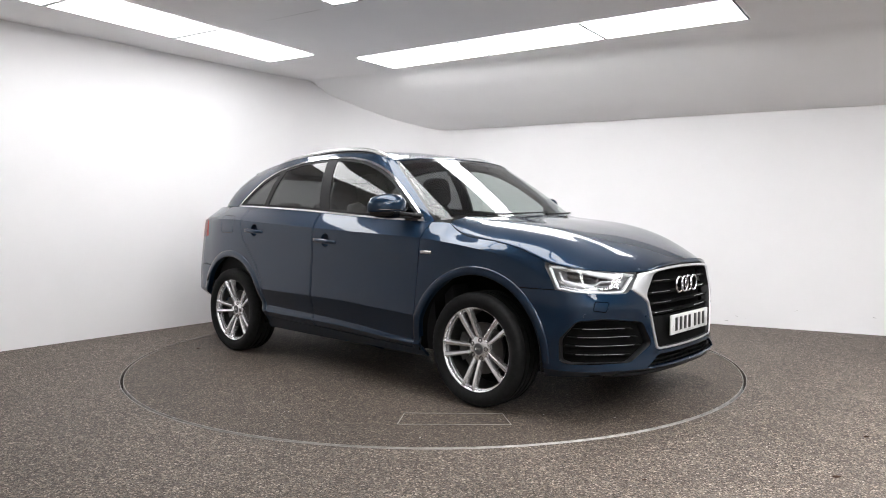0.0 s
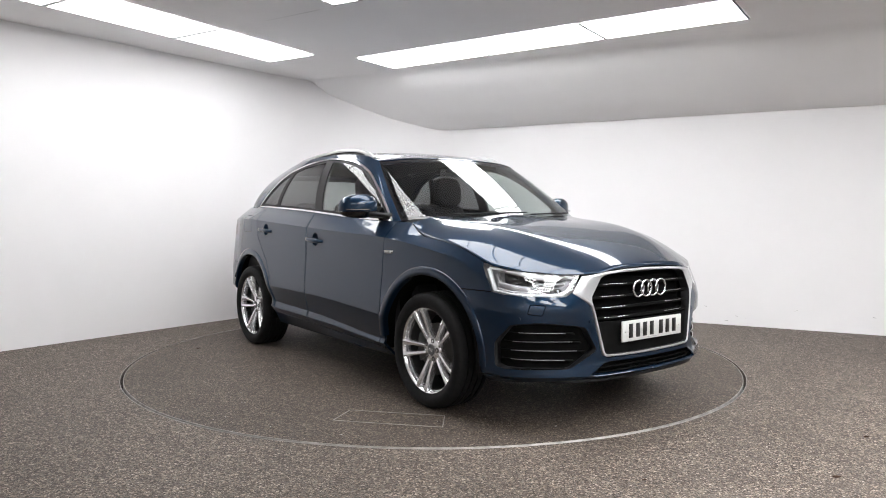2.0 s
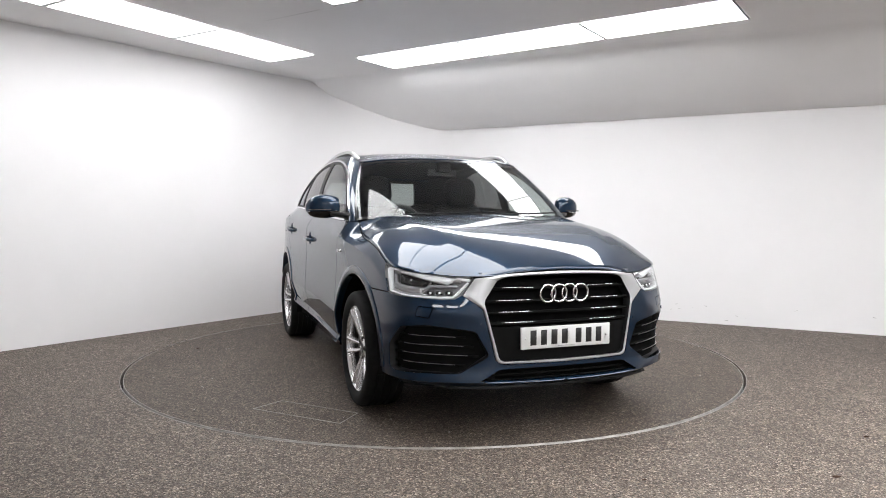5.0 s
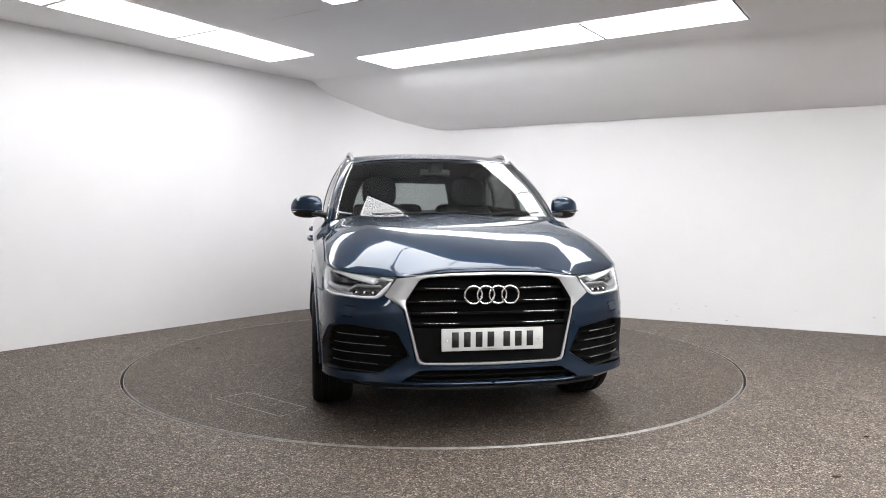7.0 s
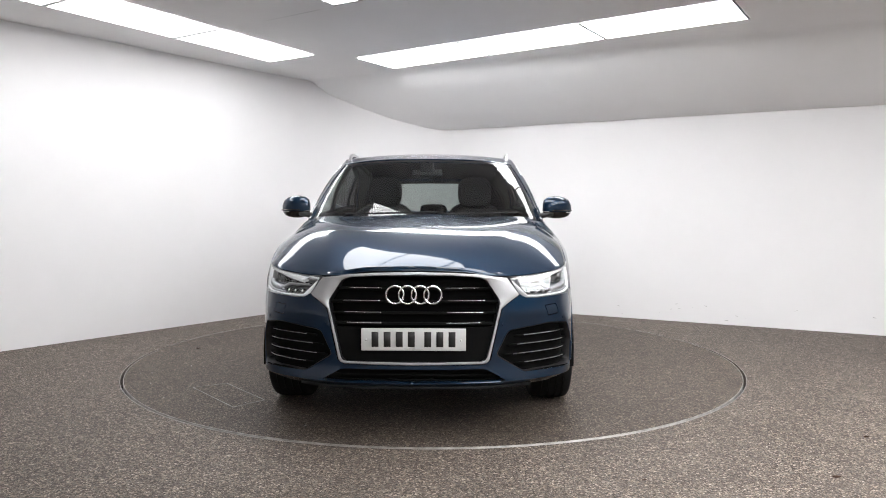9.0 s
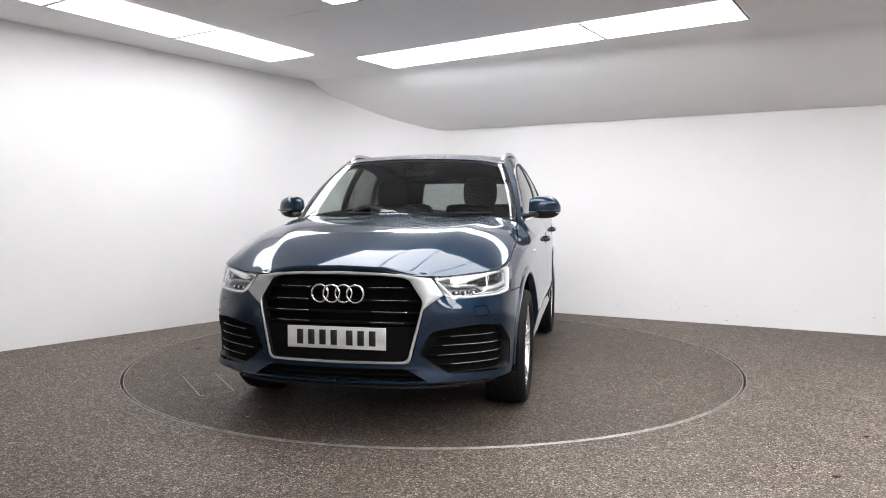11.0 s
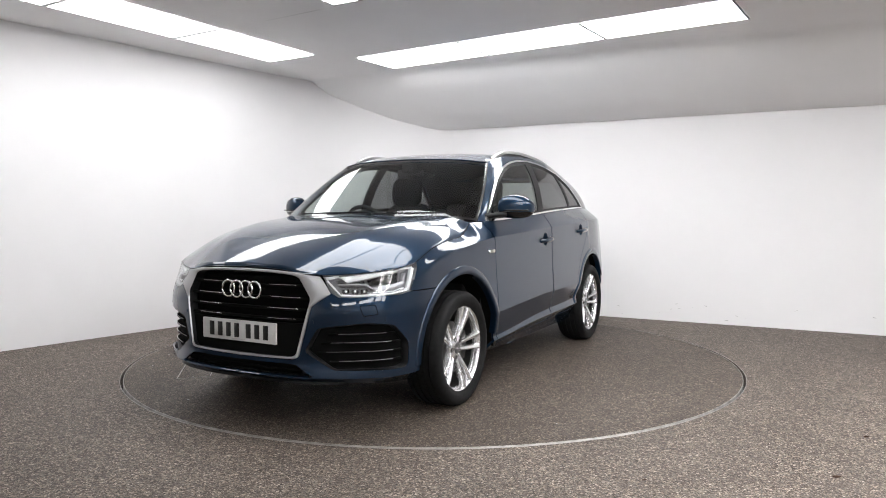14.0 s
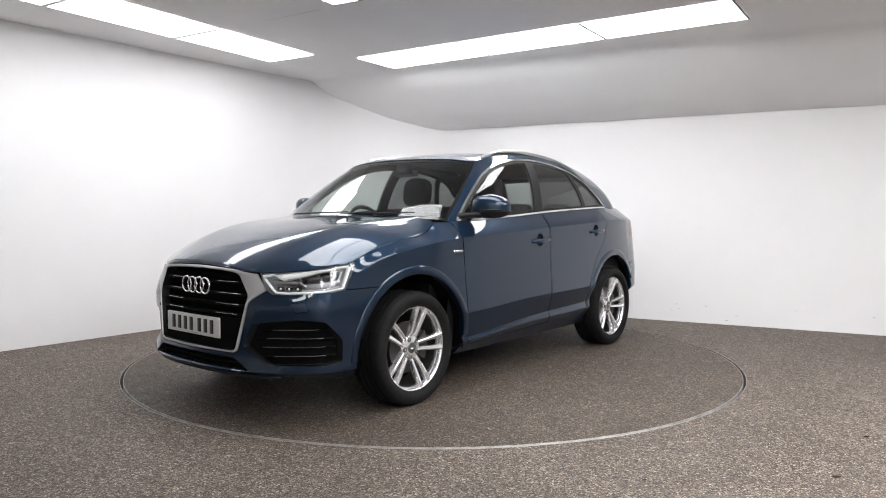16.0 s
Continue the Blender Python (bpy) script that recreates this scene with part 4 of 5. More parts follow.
FRAME_OUT = [(0, 0.851), (0.20, 0.848), (0.33, 0.840), (0.40, 0.829), (0.476, 0.819), (0.539, 0.733), (0.482, 0.694), (0.445, 0.664), (0.385, 0.408), (0.373, 0.393), (0.35, 0.387), (0, 0.382)]
FRAME_IN = [(0, 0.835), (0.20, 0.832), (0.32, 0.825), (0.348, 0.819), (0.372, 0.808), (0.435, 0.712), (0.438, 0.694), (0.431, 0.659), (0.372, 0.418), (0.362, 0.405), (0.343, 0.399), (0, 0.396)]


def both_ways(half):
    return half + [(-x, z) for x, z in reversed(half[1:-1])]


def width_at(z):
    """Half-width of the grille opening at a height."""
    pts = FRAME_IN[3:10]
    for (x0, z0), (x1, z1) in zip(pts, pts[1:]):
        if z1 <= z <= z0:
            return x0 + (x1 - x0) * (z0 - z) / (z0 - z1)
    return 0.35


def grille(car):
    bm = bmesh.new()
    o, i_ = both_ways(FRAME_OUT), both_ways(FRAME_IN)
    secs = []
    n = len(o)
    for k in range(n):
        for s in np.linspace(0, 1, 5, endpoint=False):
            q = Vector(o[k]).lerp(Vector(o[(k + 1) % n]), s)
            r = Vector(i_[k]).lerp(Vector(i_[(k + 1) % n]), s)
            m = q.lerp(r, 0.5)
            m1, m2 = q.lerp(r, 0.2), q.lerp(r, 0.85)
            secs.append([nose(q.x, q.y, 0.012), nose(q.x, q.y, 0.0), nose(m1.x, m1.y, -0.003), nose(m.x, m.y, -0.005), nose(m2.x, m2.y, -0.004), nose(r.x, r.y, 0.001), nose(r.x, r.y, 0.05)])
    rings = [[bm.verts.new(p) for p in s] for s in secs]
    for a, b in zip(rings, rings[1:] + rings[:1]):
        for k in range(6):
            bm.faces.new((a[k], a[k + 1], b[k + 1], b[k])).material_index = k // 5
    bmesh.ops.recalc_face_normals(bm, faces=bm.faces)
    sharp(bm, 50)
    g = part("grille", bm, [M_SILVER, M_TRIM], car, "broad silver single-frame grille surround")
    bm = bmesh.new()
    zs = np.linspace(0.38, 0.822, 12)
    grid(bm, [[nose(x, z, 0.075) for x in np.linspace(-0.46, 0.46, 15)] for z in zs])
    thicken(bm, 0.004, 0)
    part("backing", bm, M_SOIL, g)
    for z in (0.766, 0.702, 0.643, 0.588):
        w = width_at(z) - 0.003
        bm = bmesh.new()
        secs = []
        h, d = 0.008, 0.020
        for x in np.linspace(-w, w, 25):
            secs.append([nose(x, z + h, d + 0.004), nose(x, z + h * 0.75, d), nose(x, z - h * 0.2, d - 0.004), nose(x, z - h, d + 0.006), nose(x, z - h, d + 0.05), nose(x, z + h, d + 0.05)])
        loft(bm, secs)
        sharp(bm, 30)
        part("slat", bm, M_SOIL, g, "black horizontal slat")
        for sx in (1, -1):
            bm = bmesh.new()
            loft(bm, [[nose(x * sx, z + h * 0.72 + a, d - 0.0006 + b) for a, b in ((0.0014, 0), (-0.0014, -0.0006), (-0.0014, 0.003), (0.0014, 0.003))] for x in np.linspace(w * 0.40, w * 0.86, 12)])
            part("slat_edge", bm, M_CHROME, g, "thin bright slat edge")
    bm = bmesh.new()
    zs = np.linspace(0.397, 0.572, 8)
    grid(bm, [[nose(f * (width_at(z) - 0.002), z, 0.022) for f in np.linspace(-1, 1, 21)] for z in zs])
    bmesh.ops.recalc_face_normals(bm, faces=bm.faces)
    thicken(bm, 0.02, 0)
    part("lower_panel", bm, M_SOIL, g, "black lower grille panel")
    # four linked rings
    y = nose(0, 0.74).y + 0.012
    for k in range(4):
        cx = (k - 1.5) * 0.0640
        bm = bmesh.new()
        tube(bm, [(cx + 0.0445 * math.cos(a), y + 0.002 * (-1) ** k, 0.737 + 0.0445 * math.sin(a)) for a in np.linspace(0, 2 * math.pi, 40, endpoint=False)], 0.0058, 10, True)
        part("ring", bm, M_CHROME, g, "plain chrome ring")
    # number plate with dark bars for its characters
    yc = nose(0, 0.515).y + 0.016
    bm = bmesh.new()
    box(bm, (-0.264, yc - 0.012, 0.458), (0.264, yc, 0.571), 0.003)
    plate = part("number_plate", bm, M_PLATE, car, "white plate with dark bars")
    for cx in (0.194, 0.133, 0.072, 0.011, -0.072, -0.133, -0.194):
        bm = bmesh.new()
        box(bm, (cx - 0.0175, yc - 0.002, 0.477), (cx + 0.0175, yc + 0.0012, 0.554), 0.0005, 1)
        part("character_bar", bm, M_INK, plate, "plain black bar")
    for cx in (0.239, -0.239):
        bm = bmesh.new()
        bmesh.ops.create_uvsphere(bm, u_segments=10, v_segments=6, radius=0.006, matrix=Matrix.Translation((cx, yc, 0.512)))
        part("screw_cap", bm, M_PLATE, plate)
    bm = bmesh.new()
    box(bm, (-0.05, yc - 0.002, 0.4665), (0.05, yc + 0.001, 0.4685))
    part("caption_bar", bm, M_LAMP_DARK, plate, "thin grey bar of small print")


def bumper_inserts(car):
    for side in (1, -1):
        bm = bmesh.new()
        rows = []
        for b in np.linspace(0.315, 0.60, 12):
            rows.append([on_body(a, b, DIAG, 0.05, side) for a in np.linspace(-1.29, -0.69, 22)])
        grid(bm, rows)
        bmesh.ops.recalc_face_normals(bm, faces=bm.faces)
        ins = part("air_inlet", bm, M_SOIL, car, "black slatted corner air inlet")
        # raised surround inside the opening
        bm = bmesh.new()
        o, i_ = inset(FOG, 0.001), inset(FOG, 0.007)
        n = len(o)
        rings = [[bm.verts.new(p) for p in (on_body(*o[k], DIAG, 0.004, side), on_body(*i_[k], DIAG, 0.012, side), on_body(*i_[k], DIAG, 0.05, side))] for k in range(n)]
        for a, b in zip(rings, rings[1:] + rings[:1]):
            for k in range(2):
                bm.faces.new((a[k], a[k + 1], b[k + 1], b[k]))
        bmesh.ops.recalc_face_normals(bm, faces=bm.faces)
        part("surround", bm, M_TRIM, ins, "black surround")
        for z, a0, a1 in ((0.518, -0.775, -1.145), (0.472, -0.745, -1.18), (0.425, -0.735, -1.205), (0.378, -0.735, -1.14)):
            bm = bmesh.new()
            ribbon(bm, [(a0, z + 0.004), ((a0 + a1) / 2, z), (a1, z - 0.004)], 0.008, DIAG, 0.026, 0.03, side)
            part("blade", bm, M_SOIL, ins, "black blade")
            # bright strip added to draw the highlight along each black blade
            bm = bmesh.new()
            ribbon(bm, [(a0 - 0.06, z + 0.008), ((a0 + a1) / 2, z + 0.005), (a1 + 0.05, z + 0.001)], 0.0015, DIAG, 0.0240, 0.004, side)
            part("blade_glint", bm, M_ALU, ins, "thin aluminium strip drawn as the blade's highlight")
    bm = bmesh.new()
    grid(bm, [[nose(x, z, 0.055) for x in np.linspace(-0.5, 0.5, 21)] for z in np.linspace(0.27, 0.38, 4)])
    bmesh.ops.recalc_face_normals(bm, faces=bm.faces)
    inlet = part("lower_inlet", bm, M_SOIL, car, "black lower air inlet")
    for z in (0.310, 0.335):
        bm = bmesh.new()
        loft(bm, [[nose(x, z + a, b) for a, b in ((0.004, 0.03), (-0.004, 0.03), (-0.004, 0.055), (0.004, 0.055))] for x in np.linspace(-0.43, 0.43, 15)])
        part("blade", bm, M_SOIL, inlet)
    bm = bmesh.new()
    loft(bm, [[nose(x, 0.268, 0.0) + Vector((0, dy, dz)) for dy, dz in ((0.002, 0.004), (0.008, -0.012), (-0.09, -0.03), (-0.12, 0.0))] for x in np.linspace(-0.60, 0.60, 25)])
    part("splitter", bm, M_TRIM, car, "black lower lip")


def small_front_things(car):
    """Parking sensors in the bumper and washer jets on the bonnet."""
    for side in (1, -1):
        for a, b in ((-1.215, 0.585), (-0.845, 0.60)):
            p = on_body(a, b, DIAG, 0.0, side)
            q = on_body(a, b, DIAG, 0.02, side)
            n = (p - q).normalized()
            bm = bmesh.new()
            bmesh.ops.create_cone(bm, cap_ends=True, segments=18, radius1=0.0095, radius2=0.0085, depth=0.006, matrix=Matrix.Translation(p + n * 0.001) @ n.to_track_quat("Z", "Y").to_matrix().to_4x4())
            sharp(bm, 40)
            part("parking_sensor", bm, M_PAINT, PANELS[("front_bumper", side)])


def arch_flares(car):
    """A proud rounded lip round each wheel opening."""
    for side in (1, -1):
        for cy, cz in AXLES:
            bm = bmesh.new()
            a0, a1 = (-0.02, math.pi - 0.06) if cy > 0 else (0.10, math.pi - 0.10)
            rows = []
            for a in np.linspace(a0, a1, 64):
                row = []
                for r, d in ((0.502, 0.001), (0.500, -0.004), (0.494, -0.0065), (0.475, -0.008), (0.456, -0.008), (0.4505, -0.005), (0.449, 0.0), (0.4495, 0.035)):
                    row.append(on_body(cy + r * math.cos(a), cz + r * math.sin(a), SIDE, d, side))
                rows.append(row)
            grid(bm, rows)
            bmesh.ops.recalc_face_normals(bm, faces=bm.faces)
            sharp(bm, 60)
            part("wheel_arch_flare", bm, M_PAINT, car)


# ------------------------------------------------ wheels
def wheel(car, name, cx, cy, side, phase):
    e = empty(name)
    e.parent = car
    e.location = (cx * side, cy, 0.343)
    e["label"] = "five twin-spoke silver alloy wheel with black tyre"

    def w_part(n, bm, m, label="", angle=40):
        if side < 0:
            b2 = mirrored(bm)
            bm.free()
            bm = b2
        if n in ("rim", "barrel", "spoke"):
            for v in bm.verts:
                v.co.y *= 1.066
                v.co.z *= 1.066
        sharp(bm, angle)
        return part(n, bm, m, e, label)

    bm = bmesh.new()
    prof = [(0.250, -0.098), (0.262, -0.112), (0.285, -0.119), (0.315, -0.117), (0.333, -0.107), (0.341, -0.092)]
    for g in (-0.062, -0.022, 0.022, 0.062):
        prof += [(0.3435, g - 0.0055), (0.335, g - 0.0045), (0.335, g + 0.0045), (0.3435, g + 0.0055)]
    prof += [(0.341, 0.092), (0.333, 0.107), (0.326, 0.1135), (0.315, 0.117), (0.302, 0.1195), (0.290, 0.119), (0.279, 0.1165), (0.2775, 0.1155), (0.262, 0.110), (0.250, 0.098)]
    lathe(bm, prof, 120)
    for v in bm.verts:
        r = math.hypot(v.co.y, v.co.z)
        if abs(v.co.x) > 0.085 and r > 0.325:
            k = int(round(math.atan2(v.co.z, v.co.y) / (2 * math.pi) * 120))
            if k % 2:
                f = (r - 0.004) / r
                v.co.y *= f
                v.co.z *= f
    bmesh.ops.recalc_face_normals(bm, faces=bm.faces)
    w_part("tyre", bm, M_RUBBER, "black road tyre", 50)
    # inner barrel in a darker grey than the rim
    bm = bmesh.new()
    lathe(bm, [(0.215, -0.10), (0.220, -0.02), (0.222, 0.05)], 72)
    bmesh.ops.recalc_face_normals(bm, faces=bm.faces)
    w_part("barrel", bm, M_BARREL, "dark grey inner barrel", 60)
    bm = bmesh.new()
    lathe(bm, [(0.222, 0.05), (0.2225, 0.066), (0.2285, 0.068), (0.229, 0.082), (0.232, 0.090), (0.238, 0.097), (0.249, 0.101), (0.2515, 0.104), (0.250, 0.107), (0.2465, 0.1065), (0.244, 0.1015), (0.236, 0.100), (0.2305, 0.094), (0.229, 0.09)], 72)
    bmesh.ops.recalc_face_normals(bm, faces=bm.faces)
    w_part("rim", bm, M_ALLOY, "silver alloy rim", 60)
    # five pairs of spokes
    for k in range(5):
        a0 = radians(90 + phase + 72 * k)
        for s in (1, -1):
            bm = bmesh.new()
            secs = []
            for r, off, hw, x, th in ((0.045, 0.0165, 0.0120, 0.056, 0.03), (0.08, 0.0205, 0.0118, 0.066, 0.034), (0.12, 0.0255, 0.0122, 0.077, 0.036), (0.17, 0.0310, 0.0138, 0.089, 0.034), (0.21, 0.0350, 0.0155, 0.096, 0.030), (0.240, 0.0385, 0.0180, 0.099, 0.024)):
                sec = []
                for t, dx in ((-1, -th), (-1, -0.010), (-0.72, -0.001), (0.30, 0.003), (0.75, 0.0), (1, -0.012), (1, -th)):
                    q = (off + t * hw) * s
                    sec.append(Vector((x + dx, r * math.cos(a0) - q * math.sin(a0), r * math.sin(a0) + q * math.cos(a0))))
                secs.append(sec)
            loft(bm, secs)
            w_part("spoke", bm, M_ALLOY, "", 28)
    bm = bmesh.new()
    lathe(bm, [(0.02, 0.02), (0.078, 0.02), (0.078, 0.050), (0.072, 0.060), (0.064, 0.064), (0.035, 0.066), (0.033, 0.060), (0.001, 0.060)], 40)
    bmesh.ops.recalc_face_normals(bm, faces=bm.faces)
    w_part("hub", bm, M_ALLOY, "", 30)
    bm = bmesh.new()
    lathe(bm, [(0.032, 0.055), (0.032, 0.066), (0.029, 0.069), (0.001, 0.070)], 28)
    bmesh.ops.recalc_face_normals(bm, faces=bm.faces)
    w_part("hub_cap", bm, M_GREY, "grey hub cap", 30)
    for k in range(4):
        bm = bmesh.new()
        cz = (k - 1.5) * 0.0085
        tube(bm, [(0.0705, cz + 0.006 * math.cos(a), 0.006 * math.sin(a)) for a in np.linspace(0, 2 * math.pi, 14, endpoint=False)], 0.0012, 5, True)
        w_part("cap_ring", bm, M_CHROME)
    for k in range(5):
        a = radians(90 + phase + 72 * (k + 0.5))
        bm = bmesh.new()
        lathe(bm, [(0.0145, 0.040), (0.0145, 0.0665), (0.0130, 0.068), (0.009, 0.0678), (0.0085, 0.061), (0.0005, 0.061)], 14)
        for v in bm.verts:
            v.co += Vector((0, 0.056 * math.cos(a), 0.056 * math.sin(a)))
        bmesh.ops.recalc_face_normals(bm, faces=bm.faces)
        w_part("bolt", bm, M_DISC_IRON, "dark wheel bolt", 30)
    bm = bmesh.new()
    lathe(bm, [(0.06, 0.028), (0.155, 0.028), (0.155, 0.004), (0.06, 0.004), (0.06, 0.028)], 48)
    bmesh.ops.recalc_face_normals(bm, faces=bm.faces)
    w_part("brake_disc", bm, M_DISC_IRON, "grey iron brake disc", 30)
    bm = bmesh.new()
    secs = []
    for a in np.linspace(2.6, 3.7, 8):
        secs.append([(x, r * math.cos(a), r * math.sin(a)) for r, x in ((0.105, -0.03), (0.165, -0.03), (0.165, 0.045), (0.105, 0.045))])
    loft(bm, secs)
    w_part("brake_caliper", bm, M_BARREL, "dark brake caliper", 30)
    bm = bmesh.new()
    lathe(bm, [(0.001, -0.06), (0.218, -0.06), (0.218, -0.07), (0.001, -0.07)], 40)
    bmesh.ops.recalc_face_normals(bm, faces=bm.faces)
    w_part("back_plate", bm, M_SOIL)


# ------------------------------------------------ outside fittings
def door_mirror(car, side):
    bm = bmesh.new()
    secs = []
    for x, hy, z0, z1, yc in ((0.838, 0.020, 1.155, 1.215, 0.648), (0.846, 0.042, 1.136, 1.250, 0.648), (0.872, 0.060, 1.124, 1.268, 0.641), (0.92, 0.073, 1.117, 1.276, 0.628), (0.96, 0.076, 1.117, 1.275, 0.612),
                              (1.0, 0.073, 1.122, 1.266, 0.594), (1.03, 0.063, 1.133, 1.250, 0.578), (1.048, 0.045, 1.152, 1.222, 0.566), (1.055, 0.022, 1.170, 1.203, 0.560)):
        sec = []
        for a in np.linspace(0, 2 * math.pi, 24, endpoint=False):
            c, s = math.cos(a), math.sin(a)
            ex = 0.75
            sec.append(Vector((x, yc + hy * (abs(c) ** ex) * math.copysign(1, c) * (1.0 if c > 0 else 0.7), (z0 + z1) / 2 + (z1 - z0) / 2 * (abs(s) ** ex) * math.copysign(1, s))))
        secs.append(sec)
    loft(bm, secs)
    cut = bm.copy()
    plane = dict(plane_co=(0.95, 0.6, 1.163), plane_no=(0.03, 0, 1))
    for b, inner in ((bm, True), (cut, False)):
        bmesh.ops.bisect_plane(b, geom=b.verts[:] + b.edges[:] + b.faces[:], clear_inner=inner, clear_outer=not inner, **plane)
        bmesh.ops.holes_fill(b, edges=b.edges[:], sides=0)
        if not inner:
            for v in b.verts:
                v.co = Vector((0.955, 0.61, 1.165)) + (v.co - Vector((0.955, 0.61, 1.165))) * 0.985 - Vector((0, 0, 0.002))
        if side < 0:
            b2 = mirrored(b)
            b.clear()
            join_in(b, b2)
        sharp(b, 40)
    holder = part("door_mirror", cut, M_GLOSS, car, "blue-capped door mirror with black base")
    part("cap", bm, M_PAINT, holder)
    bm = bmesh.new()
    ysec = lambda x, y, z, w, h: [(x * side, y + w * math.cos(a), z + h * math.sin(a)) for a in np.linspace(0, 2 * math.pi, 12, endpoint=False)]
    loft(bm, [ysec(0.795, 0.755, 1.132, 0.05, 0.024), ysec(0.835, 0.742, 1.136, 0.045, 0.018), ysec(0.87, 0.70, 1.143, 0.045, 0.016), ysec(0.91, 0.65, 1.146, 0.05, 0.016)])
    part("arm", bm, M_TRIM, holder, "black mirror arm")
    bm = bmesh.new()
    secs = []
    for x in np.linspace(0.90, 1.046, 10):
        yc = 0.628 + 0.076 - (x - 0.9) * 0.25 - max(0, x - 1.0) ** 2 * 10
        secs.append([(x * side, yc + a, 1.172 + b) for a, b in ((0.0, 0.004), (0.004, 0), (0.0, -0.004), (-0.02, 0))])
    loft(bm, secs)
    part("indicator", bm, M_GLOSS, holder, "slim dark indicator strip")
    bm = bmesh.new()
    box(bm, (0.890, 0.586, 1.145), (1.02, 0.592, 1.245), 0.002)
    for v in bm.verts:
        v.co.x *= side
        v.co.y -= (abs(v.co.x) - 0.885) * 0.40
    bmesh.ops.recalc_face_normals(bm, faces=bm.faces)
    part("mirror_glass", bm, M_CHROME, holder)


DISHES = ((-0.060, 0.957), (-0.948, 1.012))


def ellipse(cy, cz, a, b, n=22):
    return [(cy + a * math.cos(t), cz + b * math.sin(t)) for t in np.linspace(0, 2 * math.pi, n, endpoint=False)]


def handle(car, side, which):
    cy, cz = DISHES[which]
    door = PANELS[("front_door" if which == 0 else "rear_door", side)]
    bm = bmesh.new()
    prev = None
    for sc, d in ((1.0, 0.0), (0.96, 0.014), (0.85, 0.028), (0.6, 0.038), (0.3, 0.043)):
        rng = [bm.verts.new(on_body(a, b, SIDE, d, side)) for a, b in ellipse(cy, cz, 0.047 * sc, 0.050 * sc)]
        if prev:
            for k in range(len(rng)):
                bm.faces.new((prev[k], prev[(k + 1) % len(rng)], rng[(k + 1) % len(rng)], rng[k]))
        prev = rng
    bm.faces.new(prev)
    bmesh.ops.recalc_face_normals(bm, faces=bm.faces)
    part("handle_recess", bm, M_PAINT, door)
    bm = bmesh.new()
    path = []
    for t in np.linspace(-1, 1, 17):
        p = on_body(cy - 0.006 + t * 0.118, cz - 0.004 - 0.006 * t, SIDE, 0.0, side)
        out = 0.034 * (1 - abs(t) ** 5) - 0.004
        path.append(Vector((p.x + out * side, p.y, p.z)))
    tube(bm, path, lambda t: 0.0135 - 0.004 * abs(2 * t - 1) ** 2, 12)
    for v in bm.verts:
        v.co.z = cz + (v.co.z - cz) * 1.25
    part("door_handle", bm, M_PAINT, door, "blue pull handle")


def roof_rail(car, side):
    bm = bmesh.new()
    ys = np.linspace(0.27, -1.02, 30)
    zf = curve([(-1.02, 1.556), (-0.9, 1.582), (-0.7, 1.607), (-0.45, 1.626), (-0.2, 1.634), (0.0, 1.629), (0.12, 1.613), (0.20, 1.592), (0.27, 1.560)])
    xf = curve([(-1.02, 0.592), (-0.7, 0.612), (-0.2, 0.622), (0.1, 0.616), (0.27, 0.604)])
    secs = []
    for y in ys:
        x, z = xf(y), zf(y)
        end = smooth01(min((0.27 - y), (y + 1.02)) / 0.12)
        h = 0.022 + (1 - end) * 0.018
        w = 0.012
        secs.append([(side * (x + dx * w), y, z + dz) for dx, dz in ((-1, -h), (-1, -0.006), (-0.6, 0.0), (0.3, 0.001), (0.85, -0.006), (1, -0.014), (1, -h))])
    loft(bm, secs)
    sharp(bm, 40)
    rail = part("roof_rail", bm, M_ALU, car, "satin aluminium roof rail")
    bm = bmesh.new()
    loft(bm, [[(side * (xf(y) + dx), y, z) for dx, z in ((-0.008, zf(y) - 0.020), (0.008, zf(y) - 0.020), (0.010, zf(y) - 0.075), (-0.010, zf(y) - 0.075))] for y in ys[1:-1]])
    part("rail_base", bm, M_TRIM, rail, "black rail base")


def side_badge(car, side):
    for n, a0, a1, m in (("badge_block", -0.048, -0.028, M_CHROME), ("badge_bar", -0.024, 0.042, M_ALU)):
        bm = bmesh.new()
        plate_on(bm, [(0.915 - a0, 0.900), (0.915 - a1, 0.900), (0.915 - a1, 0.918), (0.915 - a0, 0.918)], SIDE, -0.004, 0.008, side)
        part(n, bm, m, PANELS[("front_wing", side)], "small bright wing badge")


def wipers(car):
    bm = bmesh.new()
    secs = []
    for u in list(np.linspace(0, 3.7, 24)):
        b = cabin_point(u, 0.0)
        secs.append([(b.x, b.y + 0.09 - 0.02 * u, b.z - 0.055), (b.x, b.y + 0.03, b.z - 0.035), (b.x, b.y - 0.010, b.z - 0.004), (b.x, b.y - 0.02, b.z - 0.06)])
    loft(bm, secs)
    join_in(bm, mirrored(bm))
    part("cowl", bm, M_TRIM, car, "black plastic cowl below the windscreen")
    for x0, x1 in ((0.52, -0.10), (-0.12, -0.62)):
        bm = bmesh.new()
        path = []
        for t in np.linspace(0, 1, 14):
            x = x0 + (x1 - x0) * t
            best = min(np.linspace(0, 4, 81), key=lambda q: abs(gh_bx(q) - abs(x)))
            p = cabin_point(best, 0.045 + 0.03 * t)
            path.append(Vector((x, p.y + 0.014, p.z + 0.006)))
        tube(bm, path, 0.0055, 6)
        part("wiper", bm, M_TRIM, car, "black wiper blade")


